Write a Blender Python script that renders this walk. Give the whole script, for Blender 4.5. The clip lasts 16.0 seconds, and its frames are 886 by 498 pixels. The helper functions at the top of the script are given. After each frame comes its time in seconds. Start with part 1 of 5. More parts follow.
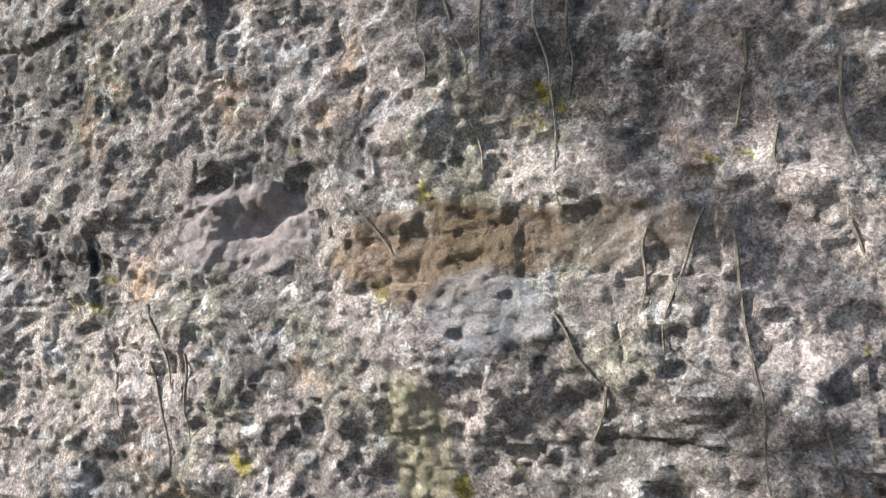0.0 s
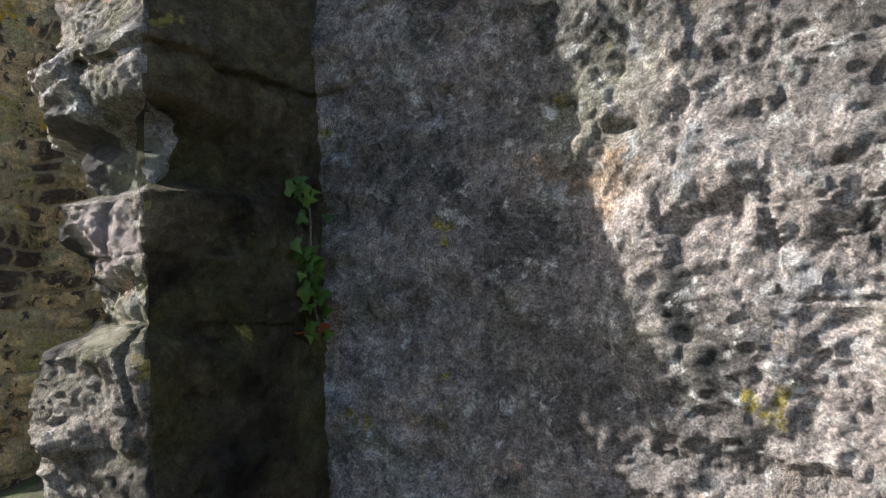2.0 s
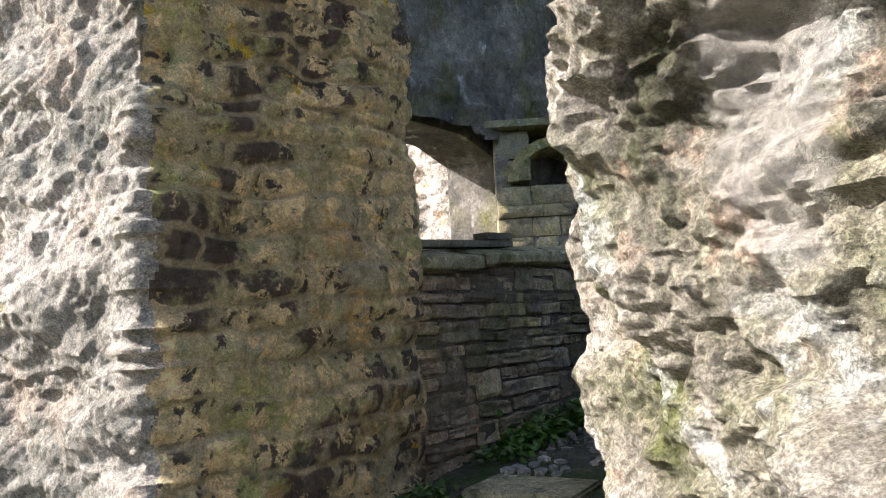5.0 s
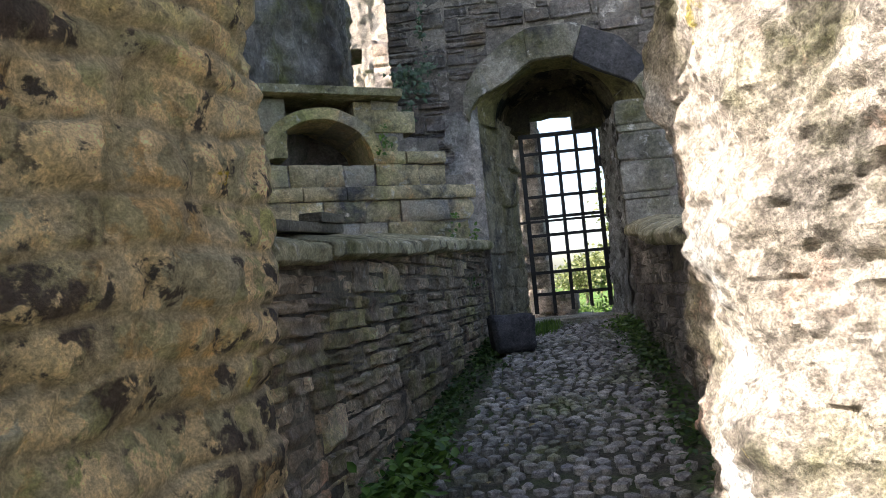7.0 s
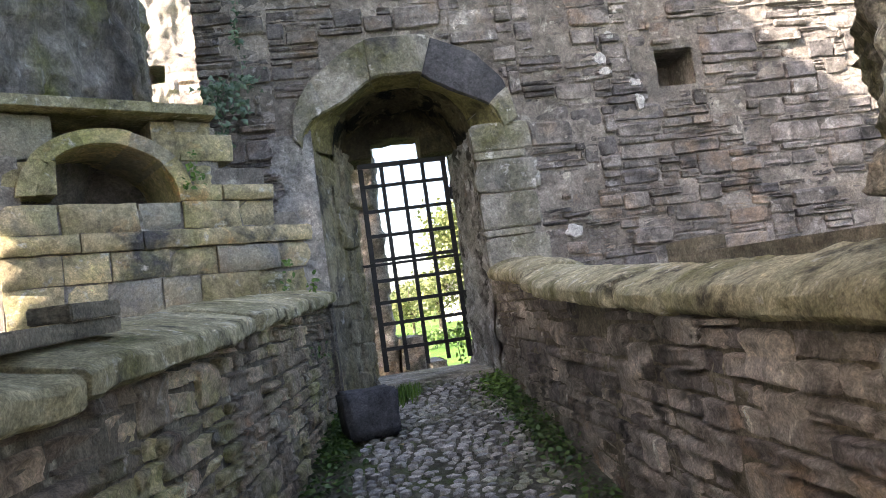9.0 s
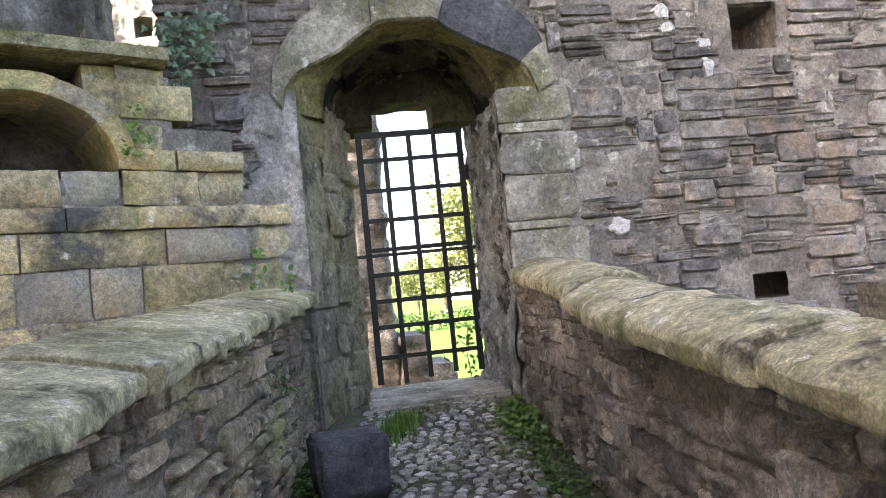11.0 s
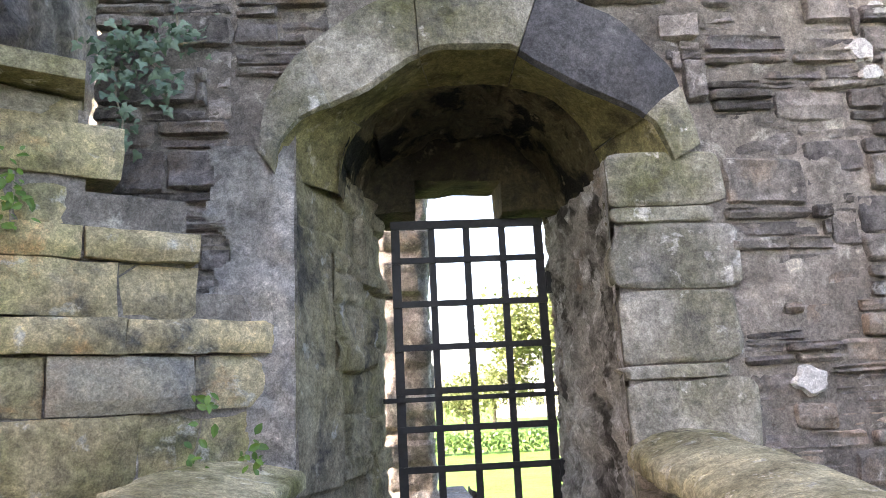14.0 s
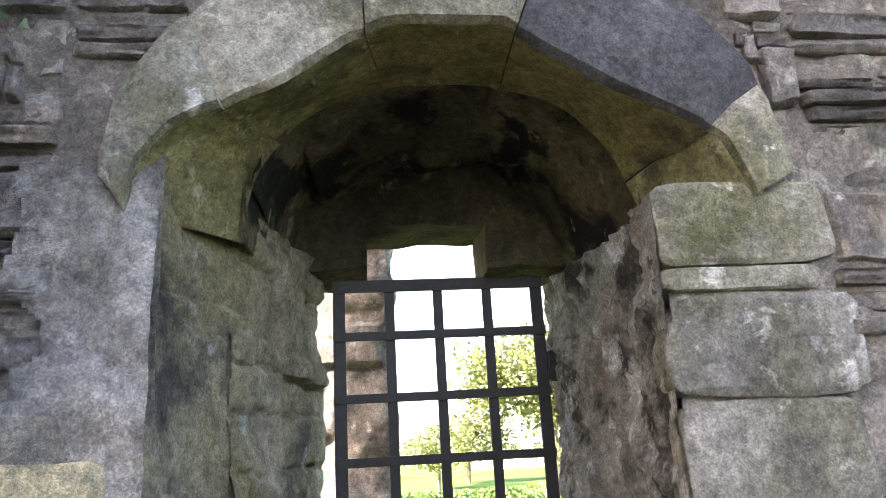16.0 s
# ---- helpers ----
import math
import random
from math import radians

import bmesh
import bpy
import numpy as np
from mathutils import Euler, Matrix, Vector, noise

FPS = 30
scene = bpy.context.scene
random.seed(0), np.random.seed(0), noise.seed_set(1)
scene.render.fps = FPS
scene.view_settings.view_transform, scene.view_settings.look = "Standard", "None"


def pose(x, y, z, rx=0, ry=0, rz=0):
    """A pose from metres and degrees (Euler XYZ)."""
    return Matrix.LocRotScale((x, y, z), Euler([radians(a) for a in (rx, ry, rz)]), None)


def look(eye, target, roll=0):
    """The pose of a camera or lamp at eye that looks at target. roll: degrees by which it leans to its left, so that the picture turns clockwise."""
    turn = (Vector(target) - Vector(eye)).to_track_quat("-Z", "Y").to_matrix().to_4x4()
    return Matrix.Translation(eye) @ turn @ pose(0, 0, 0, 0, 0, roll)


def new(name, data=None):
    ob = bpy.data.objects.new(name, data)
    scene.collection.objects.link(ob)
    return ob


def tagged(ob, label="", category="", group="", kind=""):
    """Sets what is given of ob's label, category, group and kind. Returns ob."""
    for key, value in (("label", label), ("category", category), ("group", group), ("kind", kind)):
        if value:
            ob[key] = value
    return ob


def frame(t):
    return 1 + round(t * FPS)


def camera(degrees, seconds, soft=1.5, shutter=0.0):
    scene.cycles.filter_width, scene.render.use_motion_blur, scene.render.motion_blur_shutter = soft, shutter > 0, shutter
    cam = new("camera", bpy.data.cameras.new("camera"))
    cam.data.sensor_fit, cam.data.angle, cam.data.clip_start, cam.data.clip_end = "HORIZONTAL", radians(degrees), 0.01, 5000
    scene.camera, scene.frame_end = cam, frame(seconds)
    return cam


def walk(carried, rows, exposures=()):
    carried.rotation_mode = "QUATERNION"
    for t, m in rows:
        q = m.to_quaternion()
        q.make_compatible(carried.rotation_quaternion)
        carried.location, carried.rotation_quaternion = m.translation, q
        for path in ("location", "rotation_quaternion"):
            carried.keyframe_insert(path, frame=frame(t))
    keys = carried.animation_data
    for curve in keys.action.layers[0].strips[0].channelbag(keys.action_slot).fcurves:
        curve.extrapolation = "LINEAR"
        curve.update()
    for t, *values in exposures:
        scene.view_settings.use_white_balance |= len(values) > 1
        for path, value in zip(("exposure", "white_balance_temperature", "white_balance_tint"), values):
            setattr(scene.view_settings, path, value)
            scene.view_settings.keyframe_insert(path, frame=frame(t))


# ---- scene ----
cam = camera(62.8, 16.0, soft=0.7)
METRES, EYE, TILT, LEAN, TURN = 11.0, 1.45, 0.0, 0.0, 23.0
ROWS = [
    (0.0, 0.0, 0.0, 0.0, 0.14, 3.8, 2.1),
    (0.5, -0.0344, 0.0095, 0.0011, 0.64, 4.22, 2.32),
    (1.0, -0.0703, 0.0187, 0.0028, 3.46, 4.59, 2.76),
    (1.5, -0.1108, 0.033, 0.0036, 8.39, 4.78, 2.94),
    (2.0, -0.1576, 0.0381, 0.0028, 11.73, 4.95, 2.57),
    (2.5, -0.1923, 0.0452, 0.0061, 13.48, 5.19, 2.27),
    (3.0, -0.2288, 0.0644, 0.0057, 13.68, 5.78, 2.31),
    (3.5, -0.262, 0.0797, 0.0068, 12.91, 6.22, 2.47),
    (4.0, -0.2908, 0.0956, 0.0097, 11.99, 6.49, 2.67),
    (6.5, -0.4044, 0.2259, 0.0184, -8.53, 3.78, 4.49),
    (7.0, -0.4105, 0.2499, 0.023, -17.1, 3.74, 5.14),
    (7.5, -0.4017, 0.282, 0.0271, -21.87, 5.48, 6.92),
    (8.0, -0.3946, 0.3076, 0.0393, -23.92, 6.49, 8.12),
    (8.5, -0.3918, 0.3339, 0.0419, -27.58, 5.68, 8.24),
    (9.0, -0.3846, 0.3515, 0.0473, -31.06, 4.36, 8.03),
    (11.5, -0.3174, 0.4691, 0.0678, -29.51, 2.62, 4.53),
    (12.0, -0.3106, 0.4946, 0.0707, -27.73, 4.61, 3.63),
    (12.5, -0.3049, 0.5149, 0.0756, -26.78, 6.75, 3.25),
    (13.0, -0.2876, 0.5382, 0.0756, -25.56, 9.3, 3.11),
    (13.5, -0.2649, 0.562, 0.0855, -25.86, 10.74, 3.03),
    (14.0, -0.2546, 0.5837, 0.0883, -26.85, 11.6, 2.78),
    (14.5, -0.2416, 0.6054, 0.0928, -28.22, 11.85, 2.23),
    (15.0, -0.219, 0.6247, 0.0954, -28.88, 12.33, 2.02),
    (15.5, -0.2066, 0.6497, 0.1046, -29.33, 13.08, 2.26),
    (16.0, -0.2058, 0.6683, 0.1171, -28.92, 15.13, 3.1),
]
EXPOSURES = [(0.0, 1.2, 6000, 12), (1.0, 1.05, 6000, 12), (1.5, 1.0, 6000, 12), (2.0, 1.15, 6000, 12), (3.0, 1.65, 6000, 12), (4.0, 1.75, 6100, 12), (6.5, 2.3, 6550, 15), (8.0, 2.65, 6750, 17), (9.0, 3.2, 6900, 18), (12.0, 3.75, 7050, 21), (16.0, 3.95, 7050, 22)]
walk(cam, [(t, pose(0, 0, EYE, TILT, LEAN, TURN) @ pose(METRES * x, METRES * y, METRES * z, 90 + pitch, roll, yaw)) for t, x, y, z, yaw, pitch, roll in ROWS], EXPOSURES)

# ---- world and sun ----
SUN_ELEV = 35.0
SUN_DIR = Vector((0.872, 0.489, -math.tan(radians(SUN_ELEV)))).normalized()
world = bpy.data.worlds.new("sky_world")
scene.world = world
world.use_nodes = True
wn = world.node_tree
sky = wn.nodes.new("ShaderNodeTexSky")
sky.sky_type = "NISHITA"
sky.sun_disc = False
sky.sun_elevation = radians(SUN_ELEV)
sky.sun_rotation = math.atan2(-SUN_DIR.x, -SUN_DIR.y)
sky.air_density, sky.dust_density = 1.0, 3.0
wn.links.new(sky.outputs[0], wn.nodes["Background"].inputs[0])
wn.nodes["Background"].inputs[1].default_value = 0.1
sun = new("sun", bpy.data.lights.new("sun", "SUN"))
sun.data.energy, sun.data.angle, sun.data.color = 4.1, radians(0.6), (1.0, 0.93, 0.84)
sun.matrix_world = look((0, 0, 30), Vector((0, 0, 30)) + SUN_DIR)


# ---- numeric noise ----
def hash3(ix, iy, iz, seed):
    n = (ix.astype(np.int64) * 374761393 + iy.astype(np.int64) * 668265263 + iz.astype(np.int64) * 2147483647 + seed * 974711) & 0xFFFFFFFF
    n = ((n ^ (n >> 13)) * 1274126177) & 0xFFFFFFFF
    n = ((n ^ (n >> 16)) * 2246822519) & 0xFFFFFFFF
    return ((n ^ (n >> 15)) & 0xFFFFFF) / float(0xFFFFFF)


def vnoise(p, seed=0):
    """Value noise of an (n, 3) array, -1 to 1."""
    i = np.floor(p)
    f = p - i
    f = f * f * (3 - 2 * f)
    out = 0
    for dx in (0, 1):
        for dy in (0, 1):
            for dz in (0, 1):
                w = (f[:, 0] if dx else 1 - f[:, 0]) * (f[:, 1] if dy else 1 - f[:, 1]) * (f[:, 2] if dz else 1 - f[:, 2])
                out = out + w * hash3(i[:, 0] + dx, i[:, 1] + dy, i[:, 2] + dz, seed)
    return out * 2 - 1


SPIN = np.array(Euler((0.7, 0.5, 0.9)).to_matrix())


def fbm(p, scale, octaves=4, seed=0, gain=0.5):
    p = np.asarray(p, float) * scale @ SPIN
    out, amp = 0, 1.0
    for k in range(octaves):
        out = out + amp * vnoise(p + 17.3 * k, seed + k)
        p, amp = p @ SPIN * 2.03, amp * gain
    return out


def coursed(u, v, course, length, seed):
    """For points of a wall: the random number of the block each lies in, and its distance to the block's edge."""
    rng = np.random.RandomState(seed)
    lo, hi = v.min() - 1, v.max() + 1
    vb = [lo]
    while vb[-1] < hi:
        vb.append(vb[-1] + rng.uniform(*course))
    vb = np.array(vb)
    row = np.clip(np.searchsorted(vb, v) - 1, 0, len(vb) - 2)
    edge = np.minimum(v - vb[row], vb[row + 1] - v)
    ident = np.zeros(len(u))
    for r in np.unique(row):
        m = row == r
        ub = [u.min() - 1 - rng.uniform(0, length[1])]
        while ub[-1] < u.max() + 1:
            ub.append(ub[-1] + rng.uniform(*length))
        ub = np.array(ub)
        c = np.clip(np.searchsorted(ub, u[m]) - 1, 0, len(ub) - 2)
        edge[m] = np.minimum(edge[m], np.minimum(u[m] - ub[c], ub[c + 1] - u[m]))
        ident[m] = hash3(c, np.full(len(c), r), np.zeros(len(c)), seed)
    return ident, edge


# ---- meshes ----
def mesh_object(name, verts, faces, mat, parent=None, smooth=True, label=""):
    me = bpy.data.meshes.new(name)
    me.from_pydata([tuple(v) for v in verts], [], [tuple(int(i) for i in f) for f in faces])
    me.materials.append(mat)
    if smooth:
        me.polygons.foreach_set("use_smooth", [True] * len(me.polygons))
        me.set_sharp_from_angle(angle=radians(38))
    me.update()
    ob = new(name, me)
    if parent:
        ob.parent = parent
    if label:
        ob["label"] = label
    return ob


def part(name, bm, mat, parent=None, label="", smooth=False):
    bmesh.ops.recalc_face_normals(bm, faces=bm.faces)
    me = bpy.data.meshes.new(name)
    bm.to_mesh(me)
    bm.free()
    me.materials.append(mat)
    if smooth:
        me.polygons.foreach_set("use_smooth", [True] * len(me.polygons))
    ob = new(name, me)
    if parent:
        ob.parent = parent
    if label:
        ob["label"] = label
    return ob


def grid_faces(nu, nv, base=0, flip=False):
    i, j = np.meshgrid(np.arange(nu - 1), np.arange(nv - 1), indexing="ij")
    a = (base + i * nv + j).ravel()
    f = np.stack([a, a + nv, a + nv + 1, a + 1], 1)
    return f[:, ::-1] if flip else f


def resample(points, step):
    p = np.array(points, float)
    d = np.concatenate([[0], np.cumsum(np.linalg.norm(np.diff(p, axis=0), axis=1))])
    n = max(2, int(round(d[-1] / step)) + 1)
    s = np.linspace(0, d[-1], n)
    return np.stack([np.interp(s, d, p[:, k]) for k in range(p.shape[1])], 1), s


def soften(p, times):
    p = p.copy()
    for _ in range(times):
        p[1:-1] = 0.25 * p[:-2] + 0.5 * p[1:-1] + 0.25 * p[2:]
    return p


def sweep(points, z0, z1, step, push, soft=4, bottom=None):
    """An eroded wall face along a plan line, its outside to the right of the line. push(u, z, p) gives the relief in metres."""
    line, s = resample(points, step)
    line = soften(line, soft)
    tangent = np.gradient(line, axis=0)
    tangent /= np.linalg.norm(tangent, axis=1)[:, None]
    normal = np.stack([tangent[:, 1], -tangent[:, 0]], 1)
    normal = soften(normal, soft + 2)
    nz = int((z1 - z0) / step) + 1
    z = np.linspace(z0, z1, nz)
    P = np.zeros((len(line), nz, 3))
    P[:, :, 0], P[:, :, 1], P[:, :, 2] = line[:, None, 0], line[:, None, 1], z[None]
    N = np.zeros_like(P)
    N[:, :, 0], N[:, :, 1] = normal[:, None, 0], normal[:, None, 1]
    U = np.repeat(s[:, None], nz, 1)
    flat = P.reshape(-1, 3)
    h = push(U.ravel(), flat[:, 2], flat)
    flat = flat + N.reshape(-1, 3) * h[:, None]
    return flat, grid_faces(len(line), nz)


def prism(poly, z0, z1):
    n = len(poly)
    v = [(x, y, z0) for x, y in poly] + [(x, y, z1) for x, y in poly]
    f = [[i, (i + 1) % n, n + (i + 1) % n, n + i] for i in range(n)] + [list(range(n))[::-1], list(range(n, 2 * n))]
    return v, f


def join(*pieces):
    verts, faces, base = [], [], 0
    for v, f in pieces:
        verts += [tuple(p) for p in v]
        faces += [[int(i) + base for i in q] for q in f]
        base += len(v)
    return verts, faces


def box_bm(bm, lo, hi, bevel=0.0):
    m = Matrix.LocRotScale([(a + b) / 2 for a, b in zip(lo, hi)], None, [b - a for a, b in zip(lo, hi)])
    made = bmesh.ops.create_cube(bm, size=1, matrix=m)
    if bevel:
        edges = {e for v in made["verts"] for e in v.link_edges}
        bmesh.ops.bevel(bm, geom=list(edges), offset=bevel, segments=2, affect="EDGES")


# ---- materials ----
def nodes_of(mat):
    mat.use_nodes = True
    nt = mat.node_tree
    return nt, nt.nodes["Principled BSDF"]


def ramp(nt, fac, stops):
    r = nt.nodes.new("ShaderNodeValToRGB")
    els = r.color_ramp.elements
    while len(els) < len(stops):
        els.new(0.5)
    for e, (pos, c) in zip(els, stops):
        e.position = pos
        e.color = (*c, 1) if len(c) == 3 else c
    nt.links.new(fac, r.inputs[0])
    return r.outputs[0]


def noise_node(nt, vec, scale, detail=6.0, rough=0.6, distort=0.0):
    n = nt.nodes.new("ShaderNodeTexNoise")
    nt.links.new(vec, n.inputs["Vector"])
    n.inputs["Scale"].default_value, n.inputs["Detail"].default_value = scale, detail
    n.inputs["Roughness"].default_value, n.inputs["Distortion"].default_value = rough, distort
    return n.outputs["Fac"]


def mix(nt, fac, a, b, mode="MIX"):
    m = nt.nodes.new("ShaderNodeMix")
    m.data_type, m.blend_type = "RGBA", mode
    for k, v in ((0, fac), (6, a), (7, b)):
        if isinstance(v, (int, float)):
            m.inputs[k].default_value = v
        elif isinstance(v, tuple):
            m.inputs[k].default_value = (*v, 1)
        else:
            nt.links.new(v, m.inputs[k])
    return m.outputs[2]


def mapped(nt, scale=(1, 1, 1), shift=(0, 0, 0)):
    g = nt.nodes.new("ShaderNodeNewGeometry")
    m = nt.nodes.new("ShaderNodeMapping")
    m.inputs["Scale"].default_value, m.inputs["Location"].default_value = scale, shift
    nt.links.new(g.outputs["Position"], m.inputs[0])
    return m.outputs[0]


G0, G1 = (0, 0, 0), (1, 1, 1)


def stone(name, tones, patches=(), bump=0.5, vary=0.0, rough=0.9, grain=0.6, island=False, seed=0.0, alt=None, pieces=None):
    """Weathered stone. tones: colours from dark to light; patches: (colour, noise scale, how much of it 0 to 1, edge softness, stretch).
    pieces: tones of single stones set in mortar, for a mesh that carries the numbers of its stones and their joints."""
    mat = bpy.data.materials.new(name)
    nt, bsdf = nodes_of(mat)
    v = mapped(nt, shift=(seed, seed * 2, seed * 3))
    n = len(tones)
    base = ramp(nt, noise_node(nt, v, 2.2, 9, 0.68, 0.4), [(0.30 + 0.40 * i / (n - 1), c) for i, c in enumerate(tones)])
    if pieces:
        number, joint = nt.nodes.new("ShaderNodeAttribute"), nt.nodes.new("ShaderNodeAttribute")
        number.attribute_name, joint.attribute_name = "piece", "joint"
        base = mix(nt, 0.62, base, ramp(nt, number.outputs["Fac"], [(i / (len(pieces) - 1), c) for i, c in enumerate(pieces)]))
    for k, (colour, scale, amount, edge, stretch) in enumerate(patches):
        pv = mapped(nt, (1, 1, stretch), (3.1 * k + seed, 1.7 * k, 5.3 * k))
        lim = 0.68 - 0.36 * amount
        fac = ramp(nt, noise_node(nt, pv, scale, 9, 0.66, 0.3), [(lim - edge, G0), (lim + edge, G1)])
        base = mix(nt, fac, base, colour)
    if pieces:
        base = mix(nt, ramp(nt, joint.outputs["Fac"], [(0.25, (0.8, 0.8, 0.8)), (0.6, G0)]), base, (0.52, 0.44, 0.29))
    broad = ramp(nt, noise_node(nt, v, 0.9, 5, 0.6, 0.6), [(0.34, (0.82, 0.83, 0.80)), (0.62, (1.25, 1.24, 1.22))])
    base = mix(nt, 0.9, base, broad, "MULTIPLY")
    mid = ramp(nt, noise_node(nt, v, 11, 8, 0.72, 0.5), [(0.34, (0.55, 0.55, 0.55)), (0.66, (1.4, 1.38, 1.35))])
    base = mix(nt, 0.55 + 0.4 * grain, base, mid, "MULTIPLY")
    if alt:
        piece = nt.nodes.new("ShaderNodeObjectInfo")
        base = mix(nt, ramp(nt, piece.outputs["Random"], [(alt[1], G0), (alt[1] + 0.12, (0.75, 0.75, 0.75))]), base, alt[0])
    fine = ramp(nt, noise_node(nt, v, 42, 8, 0.75, 0.6), [(0.36, (0.32, 0.32, 0.32)), (0.5, (1.0, 1.0, 1.0)), (0.64, (1.75, 1.75, 1.75))])
    base = mix(nt, min(1.0, 0.85 * grain), base, fine, "MULTIPLY")
    speck = ramp(nt, noise_node(nt, v, 150, 5, 0.7), [(0.38, (0.4, 0.4, 0.4)), (0.62, (1.65, 1.65, 1.65))])
    base = mix(nt, min(1.0, 0.7 * grain), base, speck, "MULTIPLY")
    if vary:
        info = nt.nodes.new("ShaderNodeNewGeometry" if island else "ShaderNodeObjectInfo")
        r = info.outputs["Random Per Island" if island else "Random"]
        base = mix(nt, 1.0, base, ramp(nt, r, [(0.0, (1 - vary, 1 - vary, 1 - vary * 0.9)), (0.5, (1, 0.98, 0.96)), (1.0, (1 + vary, 1 + vary * 0.92, 1 + vary * 0.8))]), "MULTIPLY")
    nt.links.new(base, bsdf.inputs["Base Color"])
    bsdf.inputs["Roughness"].default_value = rough
    bsdf.inputs["Specular IOR Level"].default_value = 0.25
    normal = None
    for scale, detail, distance, strength in ((20, 8, 0.04, bump), (75, 6, 0.018, bump), (240, 4, 0.007, min(1.0, bump * 1.2))):
        b = nt.nodes.new("ShaderNodeBump")
        b.inputs["Strength"].default_value, b.inputs["Distance"].default_value = strength, distance
        nt.links.new(noise_node(nt, v, scale, detail, 0.72), b.inputs["Height"])
        if normal:
            nt.links.new(normal, b.inputs["Normal"])
        normal = b.outputs[0]
    nt.links.new(normal, bsdf.inputs["Normal"])
    return mat


def blotch(mat, centre, radius, colour, amount=0.75):
    """A stone of another colour at one place of a surface, with an uneven outline."""
    nt = mat.node_tree
    bsdf = nt.nodes["Principled BSDF"]
    old = bsdf.inputs["Base Color"].links[0].from_socket
    g = nt.nodes.new("ShaderNodeNewGeometry")
    ops = []
    for op in ("SUBTRACT", "DIVIDE", "LENGTH"):
        o = nt.nodes.new("ShaderNodeVectorMath")
        o.operation = op
        ops.append(o)
    nt.links.new(g.outputs["Position"], ops[0].inputs[0])
    ops[0].inputs[1].default_value = centre
    nt.links.new(ops[0].outputs[0], ops[1].inputs[0])
    ops[1].inputs[1].default_value = radius
    nt.links.new(ops[1].outputs[0], ops[2].inputs[0])
    add = nt.nodes.new("ShaderNodeMath")
    nt.links.new(ops[2].outputs["Value"], add.inputs[0])
    nt.links.new(noise_node(nt, g.outputs["Position"], 14, 7, 0.65), add.inputs[1])
    half = nt.nodes.new("ShaderNodeMapRange")
    half.inputs["From Min"].default_value, half.inputs["From Max"].default_value = 1.62, 1.42
    half.inputs["To Max"].default_value = amount
    nt.links.new(add.outputs[0], half.inputs["Value"])
    tone = ramp(nt, noise_node(nt, g.outputs["Position"], 26, 9, 0.75, 0.5), [(0.34, tuple(0.45 * c for c in colour)), (0.5, colour), (0.66, tuple(min(0.8, 1.45 * c) for c in colour))])
    nt.links.new(mix(nt, half.outputs[0], old, tone), bsdf.inputs["Base Color"])


LICHEN = (0.42, 0.36, 0.10)
ALGAE = (0.12, 0.13, 0.05)
court_stone = stone("court_stone", [(0.20, 0.185, 0.172), (0.40, 0.360, 0.338), (0.57, 0.505, 0.468), (0.64, 0.560, 0.515)],
                    [((0.145, 0.145, 0.130), 1.3, 0.30, 0.10, 1), ((0.360, 0.355, 0.270), 2.6, 0.20, 0.08, 1), ((0.600, 0.440, 0.310), 3.0, 0.12, 0.06, 1), ((0.576, 0.590, 0.610), 5.0, 0.16, 0.05, 1), ((0.085, 0.088, 0.085), 3.4, 0.22, 0.06, 1), ((0.66, 0.65, 0.62), 15.0, 0.24, 0.03, 1), (LICHEN, 4.5, 0.05, 0.02, 1)], bump=1.0, grain=1.0)
pier_stone = stone("pier_stone", [(0.170, 0.155, 0.125), (0.320, 0.292, 0.250), (0.430, 0.398, 0.355), (0.480, 0.450, 0.410)],
                   [((0.078, 0.073, 0.059), 2.6, 0.30, 0.06, 1), (ALGAE, 2.0, 0.22, 0.1, 1), ((0.527, 0.364, 0.287), 3.2, 0.12, 0.06, 1), (LICHEN, 4.0, 0.07, 0.02, 1), ((0.518, 0.527, 0.518), 3.4, 0.2, 0.06, 1)], bump=1.0, grain=0.9, seed=4.0)
face_stone = stone("face_stone", [(0.25, 0.233, 0.21), (0.385, 0.36, 0.33), (0.48, 0.45, 0.42), (0.54, 0.51, 0.48)],
                   [((0.24, 0.24, 0.22), 2.4, 0.24, 0.08, 1), ((0.60, 0.48, 0.40), 2.6, 0.16, 0.08, 1), (LICHEN, 4.0, 0.04, 0.02, 1)], bump=1.0, grain=0.9, seed=5.0)
# Brown stone of the pier's return, darkened to hold that side's shade in its colour.
shaded_brown_stone = stone("shaded_brown_stone", [(0.065, 0.054, 0.034), (0.14, 0.116, 0.072), (0.22, 0.185, 0.12), (0.30, 0.26, 0.18)],
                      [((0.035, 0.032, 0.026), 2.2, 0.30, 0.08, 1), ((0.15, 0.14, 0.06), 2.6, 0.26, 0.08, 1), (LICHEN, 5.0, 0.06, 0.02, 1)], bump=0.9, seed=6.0)
